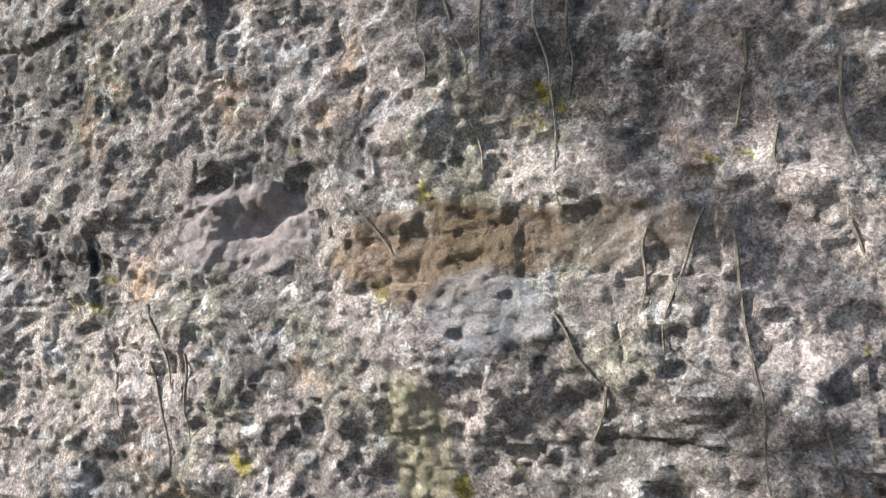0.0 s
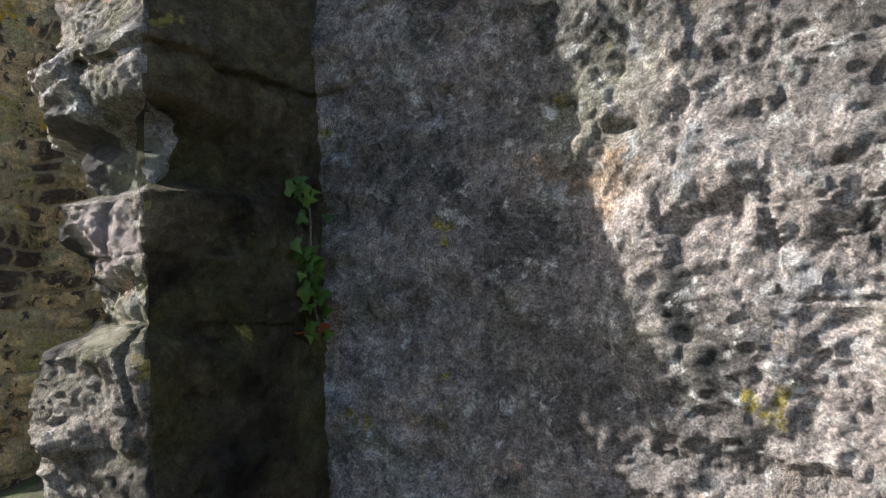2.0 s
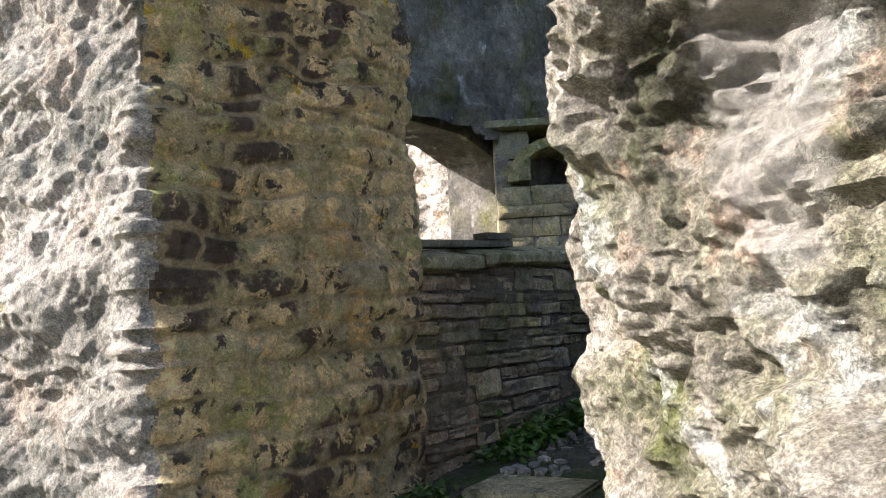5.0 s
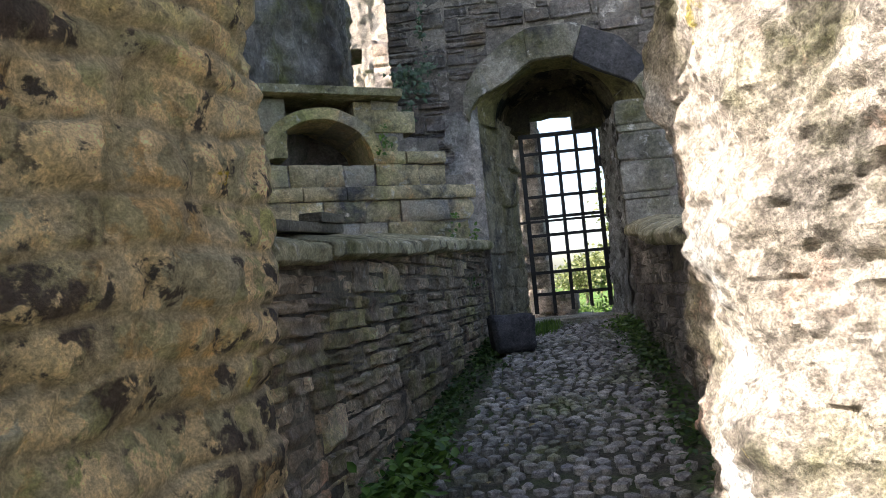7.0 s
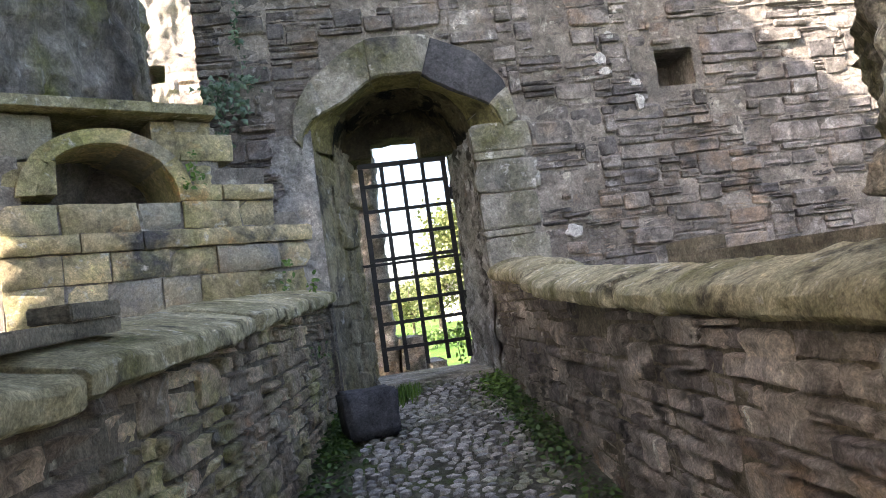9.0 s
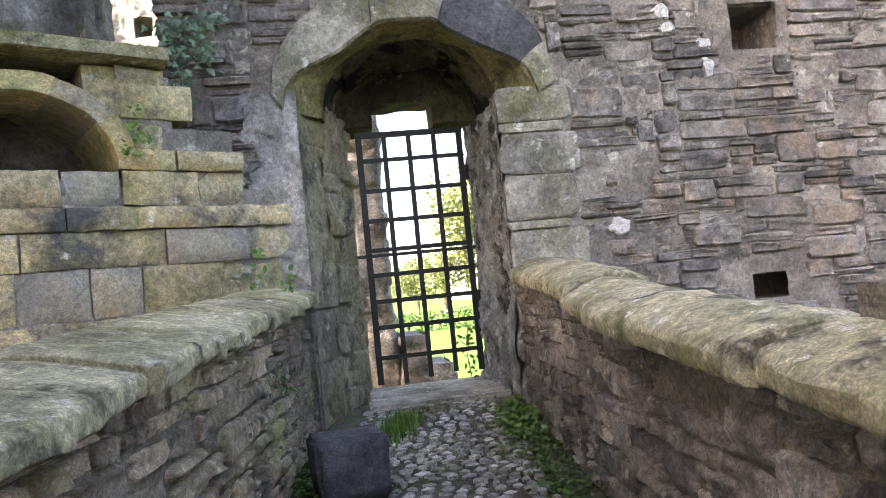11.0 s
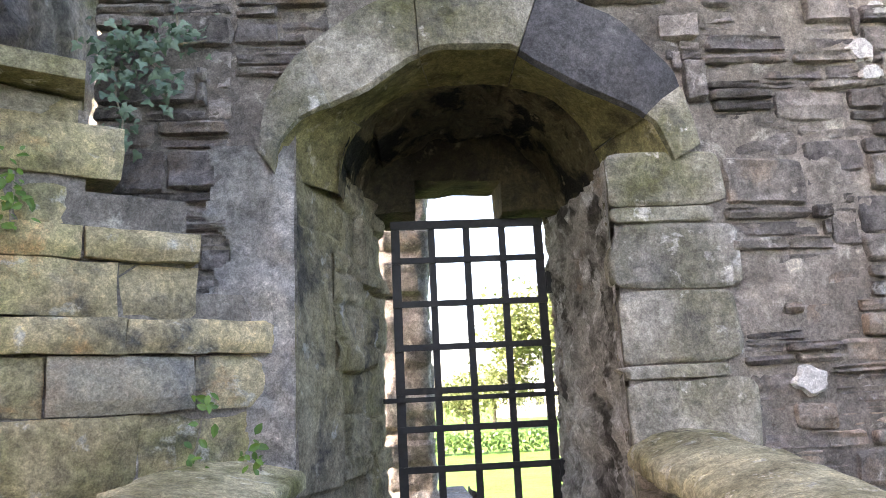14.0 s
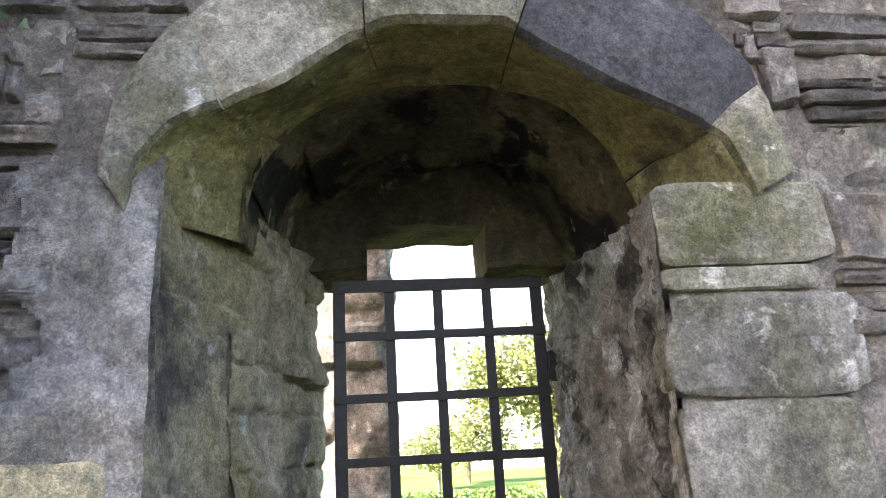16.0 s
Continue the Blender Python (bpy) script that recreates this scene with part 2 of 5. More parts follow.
brown_stone = stone("brown_stone", [(0.36, 0.32, 0.18), (0.50, 0.45, 0.27), (0.60, 0.54, 0.34), (0.68, 0.62, 0.43)],
                    [((0.46, 0.45, 0.20), 1.6, 0.40, 0.05, 1), ((0.62, 0.44, 0.22), 3.0, 0.30, 0.02, 1), ((0.12, 0.095, 0.078), 2.4, 0.46, 0.03, 0.7), ((0.78, 0.62, 0.37), 4.0, 0.42, 0.012, 0.9), ((0.10, 0.085, 0.072), 9.0, 0.30, 0.02, 1), ((0.62, 0.45, 0.067), 3.5, 0.12, 0.012, 1)], bump=1.0, grain=0.55, seed=7.0,
                    pieces=[(0.34, 0.29, 0.16), (0.62, 0.54, 0.29), (0.24, 0.20, 0.15), (0.52, 0.49, 0.30), (0.70, 0.58, 0.32), (0.36, 0.34, 0.27), (0.66, 0.48, 0.30), (0.44, 0.40, 0.19)])
gate_stone = stone("gate_stone", [(0.090, 0.084, 0.080), (0.190, 0.177, 0.168), (0.300, 0.280, 0.266), (0.400, 0.373, 0.354)],
                   [((0.081, 0.077, 0.075), 3.0, 0.28, 0.08, 1), ((0.327, 0.253, 0.194), 2.4, 0.22, 0.08, 1), ((0.56, 0.55, 0.54), 6.0, 0.10, 0.05, 1)], bump=0.9, vary=0.32, seed=11.0)
dressed_stone = stone("dressed_stone", [(0.156, 0.150, 0.130), (0.273, 0.260, 0.227), (0.377, 0.358, 0.319), (0.442, 0.423, 0.377)],
                      [((0.130, 0.130, 0.065), 1.6, 0.30, 0.12, 1), ((0.091, 0.091, 0.091), 3.0, 0.18, 0.08, 1), ((0.585, 0.572, 0.533), 9.0, 0.10, 0.04, 1)], bump=0.6, vary=0.2, seed=15.0)
dark_stone = stone("dark_stone", [(0.045, 0.046, 0.052), (0.075, 0.075, 0.082), (0.12, 0.12, 0.127)], [((0.16, 0.16, 0.16), 5.0, 0.1, 0.05, 1)], bump=0.5, seed=19.0)
parapet_stone = stone("parapet_stone", [(0.20, 0.155, 0.115), (0.37, 0.30, 0.22), (0.50, 0.415, 0.305), (0.60, 0.52, 0.395)],
                      [((0.13, 0.105, 0.085), 4.0, 0.24, 0.06, 1), ((0.38, 0.36, 0.17), 2.0, 0.28, 0.08, 1), ((0.448, 0.299, 0.194), 2.6, 0.16, 0.06, 1), ((0.620, 0.570, 0.471), 8.0, 0.14, 0.04, 1)], bump=1.0, vary=0.42, seed=23.0)
parapet_dark = stone("parapet_dark", [(0.16, 0.142, 0.127), (0.30, 0.268, 0.24), (0.43, 0.387, 0.347), (0.55, 0.50, 0.45)],
                     [((0.105, 0.096, 0.09), 4.0, 0.28, 0.06, 1), ((0.40, 0.30, 0.22), 2.6, 0.16, 0.06, 1), ((0.62, 0.593, 0.552), 8.0, 0.14, 0.04, 1)], bump=1.0, vary=0.42, seed=24.0)
coping_stone = stone("coping_stone", [(0.224, 0.202, 0.125), (0.381, 0.347, 0.220), (0.493, 0.459, 0.303), (0.582, 0.538, 0.377)],
                     [((0.179, 0.174, 0.073), 3.0, 0.26, 0.1, 1), ((0.112, 0.101, 0.073), 5.0, 0.18, 0.05, 1), ((0.620, 0.599, 0.483), 12.0, 0.18, 0.03, 1)], bump=0.8, vary=0.15, seed=27.0)
niche_stone = stone("niche_stone", [(0.29, 0.245, 0.145), (0.54, 0.46, 0.28), (0.62, 0.53, 0.335), (0.64, 0.57, 0.40)],
                    [((0.108, 0.108, 0.108), 1.9, 0.30, 0.06, 1), ((0.36, 0.365, 0.15), 1.7, 0.20, 0.12, 1), ((0.620, 0.403, 0.202), 3.0, 0.16, 0.06, 1), ((0.620, 0.607, 0.543), 7.0, 0.12, 0.04, 1)], bump=0.8, vary=0.28, seed=31.0, alt=((0.24, 0.235, 0.22), 0.72))
tower_stone = stone("tower_stone", [(0.086, 0.080, 0.072), (0.172, 0.157, 0.143), (0.257, 0.237, 0.215), (0.358, 0.336, 0.315)],
                    [((0.064, 0.061, 0.057), 1.2, 0.32, 0.1, 0.35), ((0.186, 0.186, 0.072), 1.4, 0.18, 0.1, 1), ((0.458, 0.443, 0.429), 4.0, 0.16, 0.05, 0.5)], bump=0.9, seed=35.0)
mortar = stone("mortar", [(0.128, 0.117, 0.103), (0.257, 0.231, 0.205), (0.436, 0.397, 0.347)], [((0.620, 0.595, 0.521), 6.0, 0.12, 0.05, 1)], bump=0.9, seed=39.0)
mortar_dark = stone("mortar_dark", [(0.13, 0.11, 0.085), (0.22, 0.19, 0.145), (0.34, 0.30, 0.22)], [((0.532, 0.494, 0.376), 7.0, 0.14, 0.04, 1)], bump=1.0, seed=40.0)
rough_reveal = stone("rough_reveal", [(0.115, 0.112, 0.110), (0.26, 0.255, 0.25), (0.40, 0.395, 0.39), (0.58, 0.575, 0.57)],
                     [((0.070, 0.067, 0.064), 4.0, 0.35, 0.06, 1), ((0.560, 0.574, 0.602), 6.0, 0.28, 0.05, 1), ((0.238, 0.168, 0.112), 2.0, 0.14, 0.08, 1)], bump=1.0, seed=43.0)
shaded_head_stone = stone("shaded_head_stone", [(0.032, 0.029, 0.021), (0.073, 0.065, 0.041), (0.122, 0.111, 0.061)], [((0.025, 0.023, 0.020), 3.0, 0.35, 0.08, 1), ((0.179, 0.163, 0.114), 8.0, 0.1, 0.04, 1)], bump=0.7, vary=0.25, seed=47.0)
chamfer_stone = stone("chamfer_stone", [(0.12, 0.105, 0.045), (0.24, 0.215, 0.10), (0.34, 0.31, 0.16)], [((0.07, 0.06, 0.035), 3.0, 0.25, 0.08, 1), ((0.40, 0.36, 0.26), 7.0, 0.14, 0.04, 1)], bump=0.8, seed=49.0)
shaded_vault_stone = stone("shaded_vault_stone", [(0.05, 0.043, 0.03), (0.13, 0.11, 0.07), (0.23, 0.195, 0.13)], [((0.012, 0.012, 0.012), 3.4, 0.42, 0.04, 1), ((0.32, 0.28, 0.20), 8.0, 0.12, 0.03, 1)], bump=1.0, seed=53.0)
cobble_stone = stone("cobble_stone", [(0.148, 0.143, 0.131), (0.274, 0.264, 0.244), (0.400, 0.389, 0.367)], [((0.211, 0.232, 0.106), 2.0, 0.2, 0.1, 1)], bump=0.4, vary=0.35, rough=0.62, seed=51.0)
earth = stone("earth", [(0.070, 0.064, 0.050), (0.125, 0.116, 0.088), (0.185, 0.174, 0.130)], [((0.075, 0.112, 0.030), 1.7, 0.35, 0.08, 1)], bump=0.9, seed=55.0)
grass_mat = stone("grass", [(0.030, 0.080, 0.008), (0.048, 0.115, 0.012), (0.070, 0.150, 0.020)], [((0.085, 0.150, 0.022), 0.4, 0.3, 0.1, 1)], bump=0.6, seed=59.0)


def plain(name, colour, rough=0.6, metal=0.0, var=0.25, scale=30.0):
    mat = bpy.data.materials.new(name)
    nt, bsdf = nodes_of(mat)
    v = mapped(nt)
    c = ramp(nt, noise_node(nt, v, scale, 6, 0.65), [(0.3, tuple(k * (1 - var) for k in colour)), (0.7, tuple(min(1, k * (1 + var)) for k in colour))])
    nt.links.new(c, bsdf.inputs["Base Color"])
    bsdf.inputs["Roughness"].default_value, bsdf.inputs["Metallic"].default_value = rough, metal
    b = nt.nodes.new("ShaderNodeBump")
    b.inputs["Strength"].default_value, b.inputs["Distance"].default_value = 0.3, 0.003
    nt.links.new(noise_node(nt, v, scale * 4, 4, 0.6), b.inputs["Height"])
    nt.links.new(b.outputs[0], bsdf.inputs["Normal"])
    return mat


iron = plain("black_iron", (0.018, 0.018, 0.018), 0.55, 0.3, 0.4)


# ---- stones laid in courses ----
def stone_blank(name, seed, nx=9, nz=7, dome=0.2, relief=0.3):
    """A rough block one metre each way: x along the wall, -y its face, z up."""
    rng = np.random.RandomState(seed)
    a = np.concatenate([[0, 0.05], np.linspace(0.16, 0.84, nx - 4), [0.95, 1]])
    c = np.concatenate([[0, 0.09], np.linspace(0.22, 0.78, nz - 4), [0.91, 1]])
    skew = rng.uniform(-0.05, 0.05, 4)
    v = []
    for i in range(nx):
        for k in range(nz):
            x, z = a[i] - 0.5, c[k] - 0.5
            v.append([x + skew[0] * z + 0.02 * rng.uniform(-1, 1), -0.5, z * (1 + skew[1] * 2 * x) + skew[2] * x * 0.6 + 0.025 * rng.uniform(-1, 1)])
    v = np.array(v)
    r = (np.abs(2 * v[:, 0]) ** 6 + np.abs(2 * v[:, 2]) ** 6) ** (1 / 6)
    a = np.arctan2(v[:, 2], v[:, 0])
    ring = np.stack([np.cos(a), np.sin(a), 0 * a + seed * 1.7], 1)
    k = (1 + 0.07 * fbm(ring, 1.6, 3, seed + 60)) / np.maximum(1, r)
    v[:, 0] *= k
    v[:, 2] *= k
    strata = fbm(v * np.array([1.2, 0, 5.0]) + seed * 3.1, 1.0, 4, seed, 0.6)
    step = np.round(strata * 2.2) / 2.2 * 0.6 + strata * 0.4
    v[:, 1] += relief * (0.5 + 0.5 * np.clip(step, -1, 1))
    for i in range(nx):
        for k in range(nz):
            if i in (0, nx - 1) or k in (0, nz - 1):
                v[i * nz + k, 1] += dome
    v = [tuple(p) for p in v]
    f = [list(q) for q in grid_faces(nx, nz)]
    ring = [i * nz for i in range(nx)] + [(nx - 1) * nz + k for k in range(1, nz)] + [i * nz + nz - 1 for i in range(nx - 2, -1, -1)] + [k for k in range(nz - 2, 0, -1)]
    base = len(v)
    v += [(v[i][0], 0.5, v[i][2]) for i in ring]
    n = len(ring)
    f += [[ring[(j + 1) % n], ring[j], base + j, base + (j + 1) % n] for j in range(n)]
    return v, f


BLANKS = [stone_blank("blank", s) for s in range(24)]
FLATTER = [stone_blank("blank", 40 + s, dome=0.08, relief=0.08) for s in range(10)]


def blank_meshes(name, blanks, mat):
    out = []
    for v, f in blanks:
        me = bpy.data.meshes.new(name)
        me.from_pydata(v, [], f)
        me.materials.append(mat)
        me.polygons.foreach_set("use_smooth", [True] * len(me.polygons))
        me.set_sharp_from_angle(angle=radians(34))
        me.update()
        out.append(me)
    return out


def wall_basis(n):
    n = Vector(n).normalized()
    u = Vector((0, 0, 1)).cross(n)
    return u, -n


def lay(parent, mat, joined_mat, places, name="stone", blanks=BLANKS, limit=300, centre=None, group_seed=0):
    """places: (middle, outward normal, width, depth, height, turn). The ones nearest to centre become parts, the rest one mesh."""
    rng = random.Random(group_seed)
    if centre is not None and len(places) > limit:
        places = sorted(places, key=lambda p: (Vector(p[0]) - Vector(centre)).length)
    meshes = blank_meshes(name, blanks, mat)
    rest = []
    for i, (c, n, w, d, h, turn) in enumerate(places):
        u, back = wall_basis(n)
        m = Matrix((u, back, (0, 0, 1))).transposed().to_4x4()
        m = Matrix.Translation(c) @ m @ Matrix.Rotation(turn, 4, "Y") @ Matrix.Diagonal((w, d, h, 1))
        k = rng.randrange(len(blanks))
        if i < limit:
            ob = new(name, meshes[k])
            ob.parent, ob.matrix_basis = parent, m
        else:
            v, f = blanks[k]
            rest.append(([m @ Vector(p) for p in v], f))
    if rest:
        v, f = join(*rest)
        tagged(mesh_object(name + "_courses", v, f, joined_mat, parent), kind="stuff")


def courses(a, b, z0, ztop, rows, length, depth, seed, skip=None, gap=0.008, proud=0.02, tilt=0.012, tall=(1, 1, 1, 1, 1, 2, 2, 3)):
    """Random rubble on the wall face from plan point a to b (outside to the right), up to ztop(u): thin rows, with stones one to four rows high."""
    rng = random.Random(seed)
    a, b = Vector((*a, 0)), Vector((*b, 0))
    span = (b - a).length
    t = (b - a) / span
    n = Vector((t.y, -t.x, 0))
    edges = [z0]
    while edges[-1] < max(ztop(0), ztop(span / 2), ztop(span)):
        edges.append(edges[-1] + rng.uniform(*rows))
    cell = 0.02
    nc, nr = int(span / cell), len(edges) - 1
    used = np.zeros((nr, nc), bool)
    out = []
    for r in range(nr):
        k = 0
        while k < nc:
            if used[r, k]:
                k += 1
                continue
            high = min(rng.choice(tall), nr - r)
            want = int(rng.uniform(*length) * (1.0 + 0.25 * high) / cell)
            want = max(want, int(1.5 * (edges[r + high] - edges[r]) / cell), 4)
            w = 0
            while w < want and k + w < nc and not used[r, k + w]:
                w += 1
            if nc - k - w < 3:
                w = nc - k
            while high > 1 and used[r:r + high, k:k + w].any():
                high -= 1
            used[r:r + high, k:k + w] = True
            lo, hi, zb, zt = k * cell, (k + w) * cell, edges[r], edges[r + high]
            k += w
            mid = (lo + hi) / 2
            zt = min(zt, ztop(mid))
            if zt - zb < 0.02:
                continue
            c = a + t * mid + Vector((0, 0, (zb + zt) / 2))
            if skip and skip(c, hi - lo, zt - zb):
                continue
            off = rng.uniform(-0.6, 1.0) * proud
            out.append((c - n * (depth / 2 - off - 0.01), n, max(0.03, hi - lo - gap * rng.uniform(0.2, 1.5)), depth, max(0.018, zt - zb - gap * rng.uniform(0.2, 1.3)), rng.uniform(-tilt, tilt)))
    return out


# ---- ground ----
def ground_height(y):
    return np.interp(y, [0.3, 0.9, 2.0, 2.5, 4.0, 6.4, 8.0], [0.2, 0.32, 0.72, 0.84, 0.97, 1.22, 1.35])


ground = mesh_object("ground", *prism([(-900, -900), (900, -900), (900, 900), (-900, 900)], -0.9, -0.4), grass_mat)
tagged(ground, "open grassy ground reaching to the distance", "ground", kind="structure")
tagged(mesh_object("ground_yard", *prism([(-16, -13), (6, -13), (6, 9.6), (-16, 9.6)], -0.45, -0.385), earth, smooth=False), "bare earth yard around the walls", "ground", kind="structure")
cx, cy = np.meshgrid(np.linspace(-14, 6, 120), np.linspace(-9, 1.9, 80), indexing="ij")
cp = np.stack([cx.ravel(), cy.ravel(), 0 * cx.ravel()], 1)
cp[:, 2] = ground_height(cp[:, 1]) + 0.02 * fbm(cp, 2.0, 4, 3)
court = mesh_object("pavement", *join((cp, grid_faces(120, 80)), prism([(-14, -9), (6, -9), (6, 1.9), (-14, 1.9)], -0.5, 0.1)), earth)
tagged(court, "worn earth and flagstone court floor", "pavement", kind="structure")

# ---- court walls ----
def ridged(p, scale, octaves, seed, gain=0.55):
    p = np.asarray(p, float) * scale @ SPIN
    out, amp = 0, 1.0
    for k in range(octaves):
        out = out + amp * (1 - 2 * np.abs(vnoise(p + 11.7 * k, seed + k)))
        p, amp = p @ SPIN * 2.07, amp * gain
    return out


def terraced(x, steps):
    y = x * steps
    f = y - np.floor(y)
    return (np.floor(y) + np.clip((f - 0.5) * 3.0 + 0.5, 0, 1)) / steps


def court_push(u, z, p):
    """Flat gritty sandstone, and a pier whose beds step in and out."""
    near = np.exp(-((p[:, 0] + 4.05) / 0.72) ** 4)
    front = near * np.clip((1.30 - p[:, 1]) / 0.25, 0, 1)
    splay = np.clip((-4.0 - p[:, 0]) / 0.25, 0, 1) * np.clip((1.9 - p[:, 1]) / 0.3, 0, 1)
    lump = splay * np.interp(z, [1.25, 1.55, 1.8, 2.1, 2.6], [0.0, 0.03, 0.12, 0.20, 0.24])
    wob = 0.07 * fbm(p, 2.5, 4, 5)
    bed = z + 0.05 * fbm(p, 1.9, 3, 9) + 0.02 * fbm(p, 7, 3, 10)
    beds = front * np.interp(bed, [0.9, 1.38, 1.43, 1.55, 1.61, 1.82, 1.86, 2.04, 2.10, 2.28, 2.5, 2.9, 3.35, 3.7], [0.05, 0.06, -0.02, -0.03, 0.04, 0.03, -0.09, -0.10, 0.05, 0.05, -0.10, -0.20, -0.36, -0.45])
    ident, edge = coursed(u + wob, z + 0.6 * wob, (0.2, 0.36), (0.35, 0.9), 12)
    joint = np.clip(edge / 0.03, 0, 1)
    block = (ident - 0.5) * (0.018 + 0.03 * near) - (0.003 + 0.006 * near) * (1 - joint)
    q = p * np.array([1, 1, 1.5])
    knob = np.clip((-3.72 - p[:, 0]) / 0.25, 0, 1) * near
    soft = fbm(q, 2.8, 5, 21, 0.55)
    ero = 0.5 * soft + 0.5 * terraced(soft, 3.5)
    crag = ridged(q, 5.0, 5, 33, 0.6)
    crack = np.clip(ridged(p * np.array([3.0, 3.0, 1.2]), 3.1, 3, 61, 0.6) - 1.25, 0, 0.6)
    deep = np.clip(fbm(q, 6.5, 3, 37, 0.5) - 0.62, 0, 1)
    grit = 0.0046 * fbm(p, 17, 3, 43, 0.7) + 0.0032 * fbm(p, 55, 2, 47, 0.8)
    return lump + beds + block + (0.034 + 0.04 * knob) * ero + (0.009 + 0.002 * near + 0.012 * knob) * crag + grit - (0.05 + 0.05 * knob) * deep - 0.016 * crack


v1 = sweep([(-4.34, 2.95), (-4.635, 2.835), (-4.835, 2.47), (-4.85, 1.98), (-4.35, 1.42), (-3.93, 0.90), (-3.50, 0.84), (-3.48, 1.48), (1.0, 1.48)], 0.55, 3.75, 0.0085, court_push)
v2 = prism([(-4.4, 2.75), (-4.74, 2.1), (-4.0, 1.45), (-3.62, 1.45), (-3.58, 1.58), (1.0, 1.58), (1.0, 2.3), (-4.1, 2.75)], -0.4, 3.7)
wall_court = tagged(mesh_object("wall_court", *join(v1, v2), court_stone), "weathered grey sandstone court wall with a projecting broken pier", "wall", kind="structure")


def rubble(p):
    """Random stones of a passage wall: the number of each and its distance to the joint."""
    wob = 0.055 * fbm(p, 3.0, 3, 6)
    return coursed(p[:, 1] - 0.6 * p[:, 0] + wob, p[:, 2] + 0.8 * wob, (0.07, 0.19), (0.09, 0.30), 17)


def left_push(u, z, p):
    ident, edge = rubble(p)
    inside = np.clip((p[:, 0] + 0.4 * (p[:, 1] - 1.57) + 6.30) / 0.10, 0, 1)
    stones = inside * ((ident - 0.5) * 0.022 + 0.024 * np.sqrt(np.clip(edge / 0.035, 0, 1)))
    q = p * np.array([1, 1, 1.4])
    soft = fbm(q, 3.0, 5, 51, 0.55)
    beds = (1 - inside) * 0.05 * terraced(fbm(p * np.array([1.0, 1.0, 2.0]), 1.7, 3, 57), 2.5)
    corner = np.exp(-((p[:, 0] + 6.26) ** 2 + (p[:, 1] - 1.58) ** 2) / 0.02)
    rag = corner * (0.03 + 0.09 * terraced(fbm(np.stack([0 * z, 0 * z, z], 1), 4.0, 4, 63), 2.5))
    return rag + stones + beds + 0.020 * soft + 0.012 * terraced(soft, 3) + 0.006 * ridged(q, 6, 4, 55, 0.6) + 0.005 * ridged(p, 24, 3, 61, 0.7)


lv, lf = sweep([(-8.8, 1.58), (-7.3, 1.60), (-6.28, 1.56), (-6.20, 1.72), (-6.14, 1.95), (-5.96, 2.48), (-5.95, 2.78), (-6.5, 2.85)], 0.1, 3.9, 0.0135, left_push, 2)
# Second prism: unseen tall block, added only to keep sun off the east parapet.
lcore = join(prism([(-8.8, 1.70), (-6.42, 1.72), (-6.32, 1.98), (-6.08, 2.5), (-6.07, 2.7), (-8.8, 2.7)], -0.4, 3.45), prism([(-9.4, 1.75), (-7.6, 1.75), (-7.6, 2.75), (-9.4, 2.75)], -0.4, 9.3))
wall_left = mesh_object("wall_gatehouse", *join((lv, lf), lcore), face_stone)
tagged(wall_left, "sunlit grey rubble wall turning into a brown lichened passage reveal", "wall", kind="structure")
number, edges = rubble(lv)
for key, values in (("piece", number), ("joint", np.clip(edges / 0.03, 0, 1))):
    layer = wall_left.data.attributes.new(key, "FLOAT", "POINT")
    layer.data.foreach_set("value", np.concatenate([values, np.ones(len(lcore[0]))]).astype(np.float32))
wall_left.data.materials.append(brown_stone)
lm = lv[lf].mean(1)
column = np.arange(len(lf)) // (int((3.9 - 0.1) / 0.0135)) + 3 * fbm(lm, 9, 3, 205)
for k in np.nonzero(column > 2.56 / 0.0135)[0]:
    wall_left.data.polygons[int(k)].material_index = 1

# ---- gate wall ----
ARCH_IN = [(-5.53, 3.34), (-5.515, 3.46), (-5.43, 3.57), (-5.16, 3.69), (-4.94, 3.84), (-4.84, 3.87), (-4.52, 3.87), (-4.46, 3.81), (-4.25, 3.68), (-3.95, 3.54), (-3.88, 3.36)]
ARCH_OUT = [(-5.60, 3.44), (-5.57, 3.66), (-5.43, 3.88), (-5.20, 4.06), (-4.92, 4.20), (-4.45, 4.20), (-4.05, 4.02), (-3.82, 3.76), (-3.74, 3.42)]
YF = 7.68


def polyline_z(pts, x):
    return np.interp(x, [p[0] for p in pts], [p[1] for p in pts])


def gate_skip(c, w, h):
    for x0, x1, z0, z1 in HOLES:
        if x0 - w / 2 < c.x < x1 + w / 2 and z0 - h / 2 < c.z < z1 + h / 2:
            return True
    return -5.60 < c.x < -3.74 and c.z - h / 2 < polyline_z(ARCH_OUT, c.x)


def wall_slab(poly_x, z0, z1, y0, y1):
    return prism([(poly_x[0], y0), (poly_x[1], y0), (poly_x[1], y1), (poly_x[0], y1)], z0, z1)


def patch(x0, x1, zlo, zhi, y, step, amp, seed):
    """A rough upright face in the plane y, looking towards -y."""
    nx, nz = max(2, int((x1 - x0) / step)), max(2, int((zhi - zlo(0.5 * (x0 + x1))) / step))
    xs = np.linspace(x0, x1, nx)
    P = np.zeros((nx, nz, 3))
    for i, x in enumerate(xs):
        P[i, :, 0], P[i, :, 1], P[i, :, 2] = x, y, np.linspace(zlo(x), zhi, nz)
    P = P.reshape(-1, 3)
    P[:, 1] -= amp * (fbm(P, 6.0, 4, seed) + 0.5 * ridged(P, 11.0, 3, seed + 4, 0.6))
    return P, grid_faces(nx, nz)


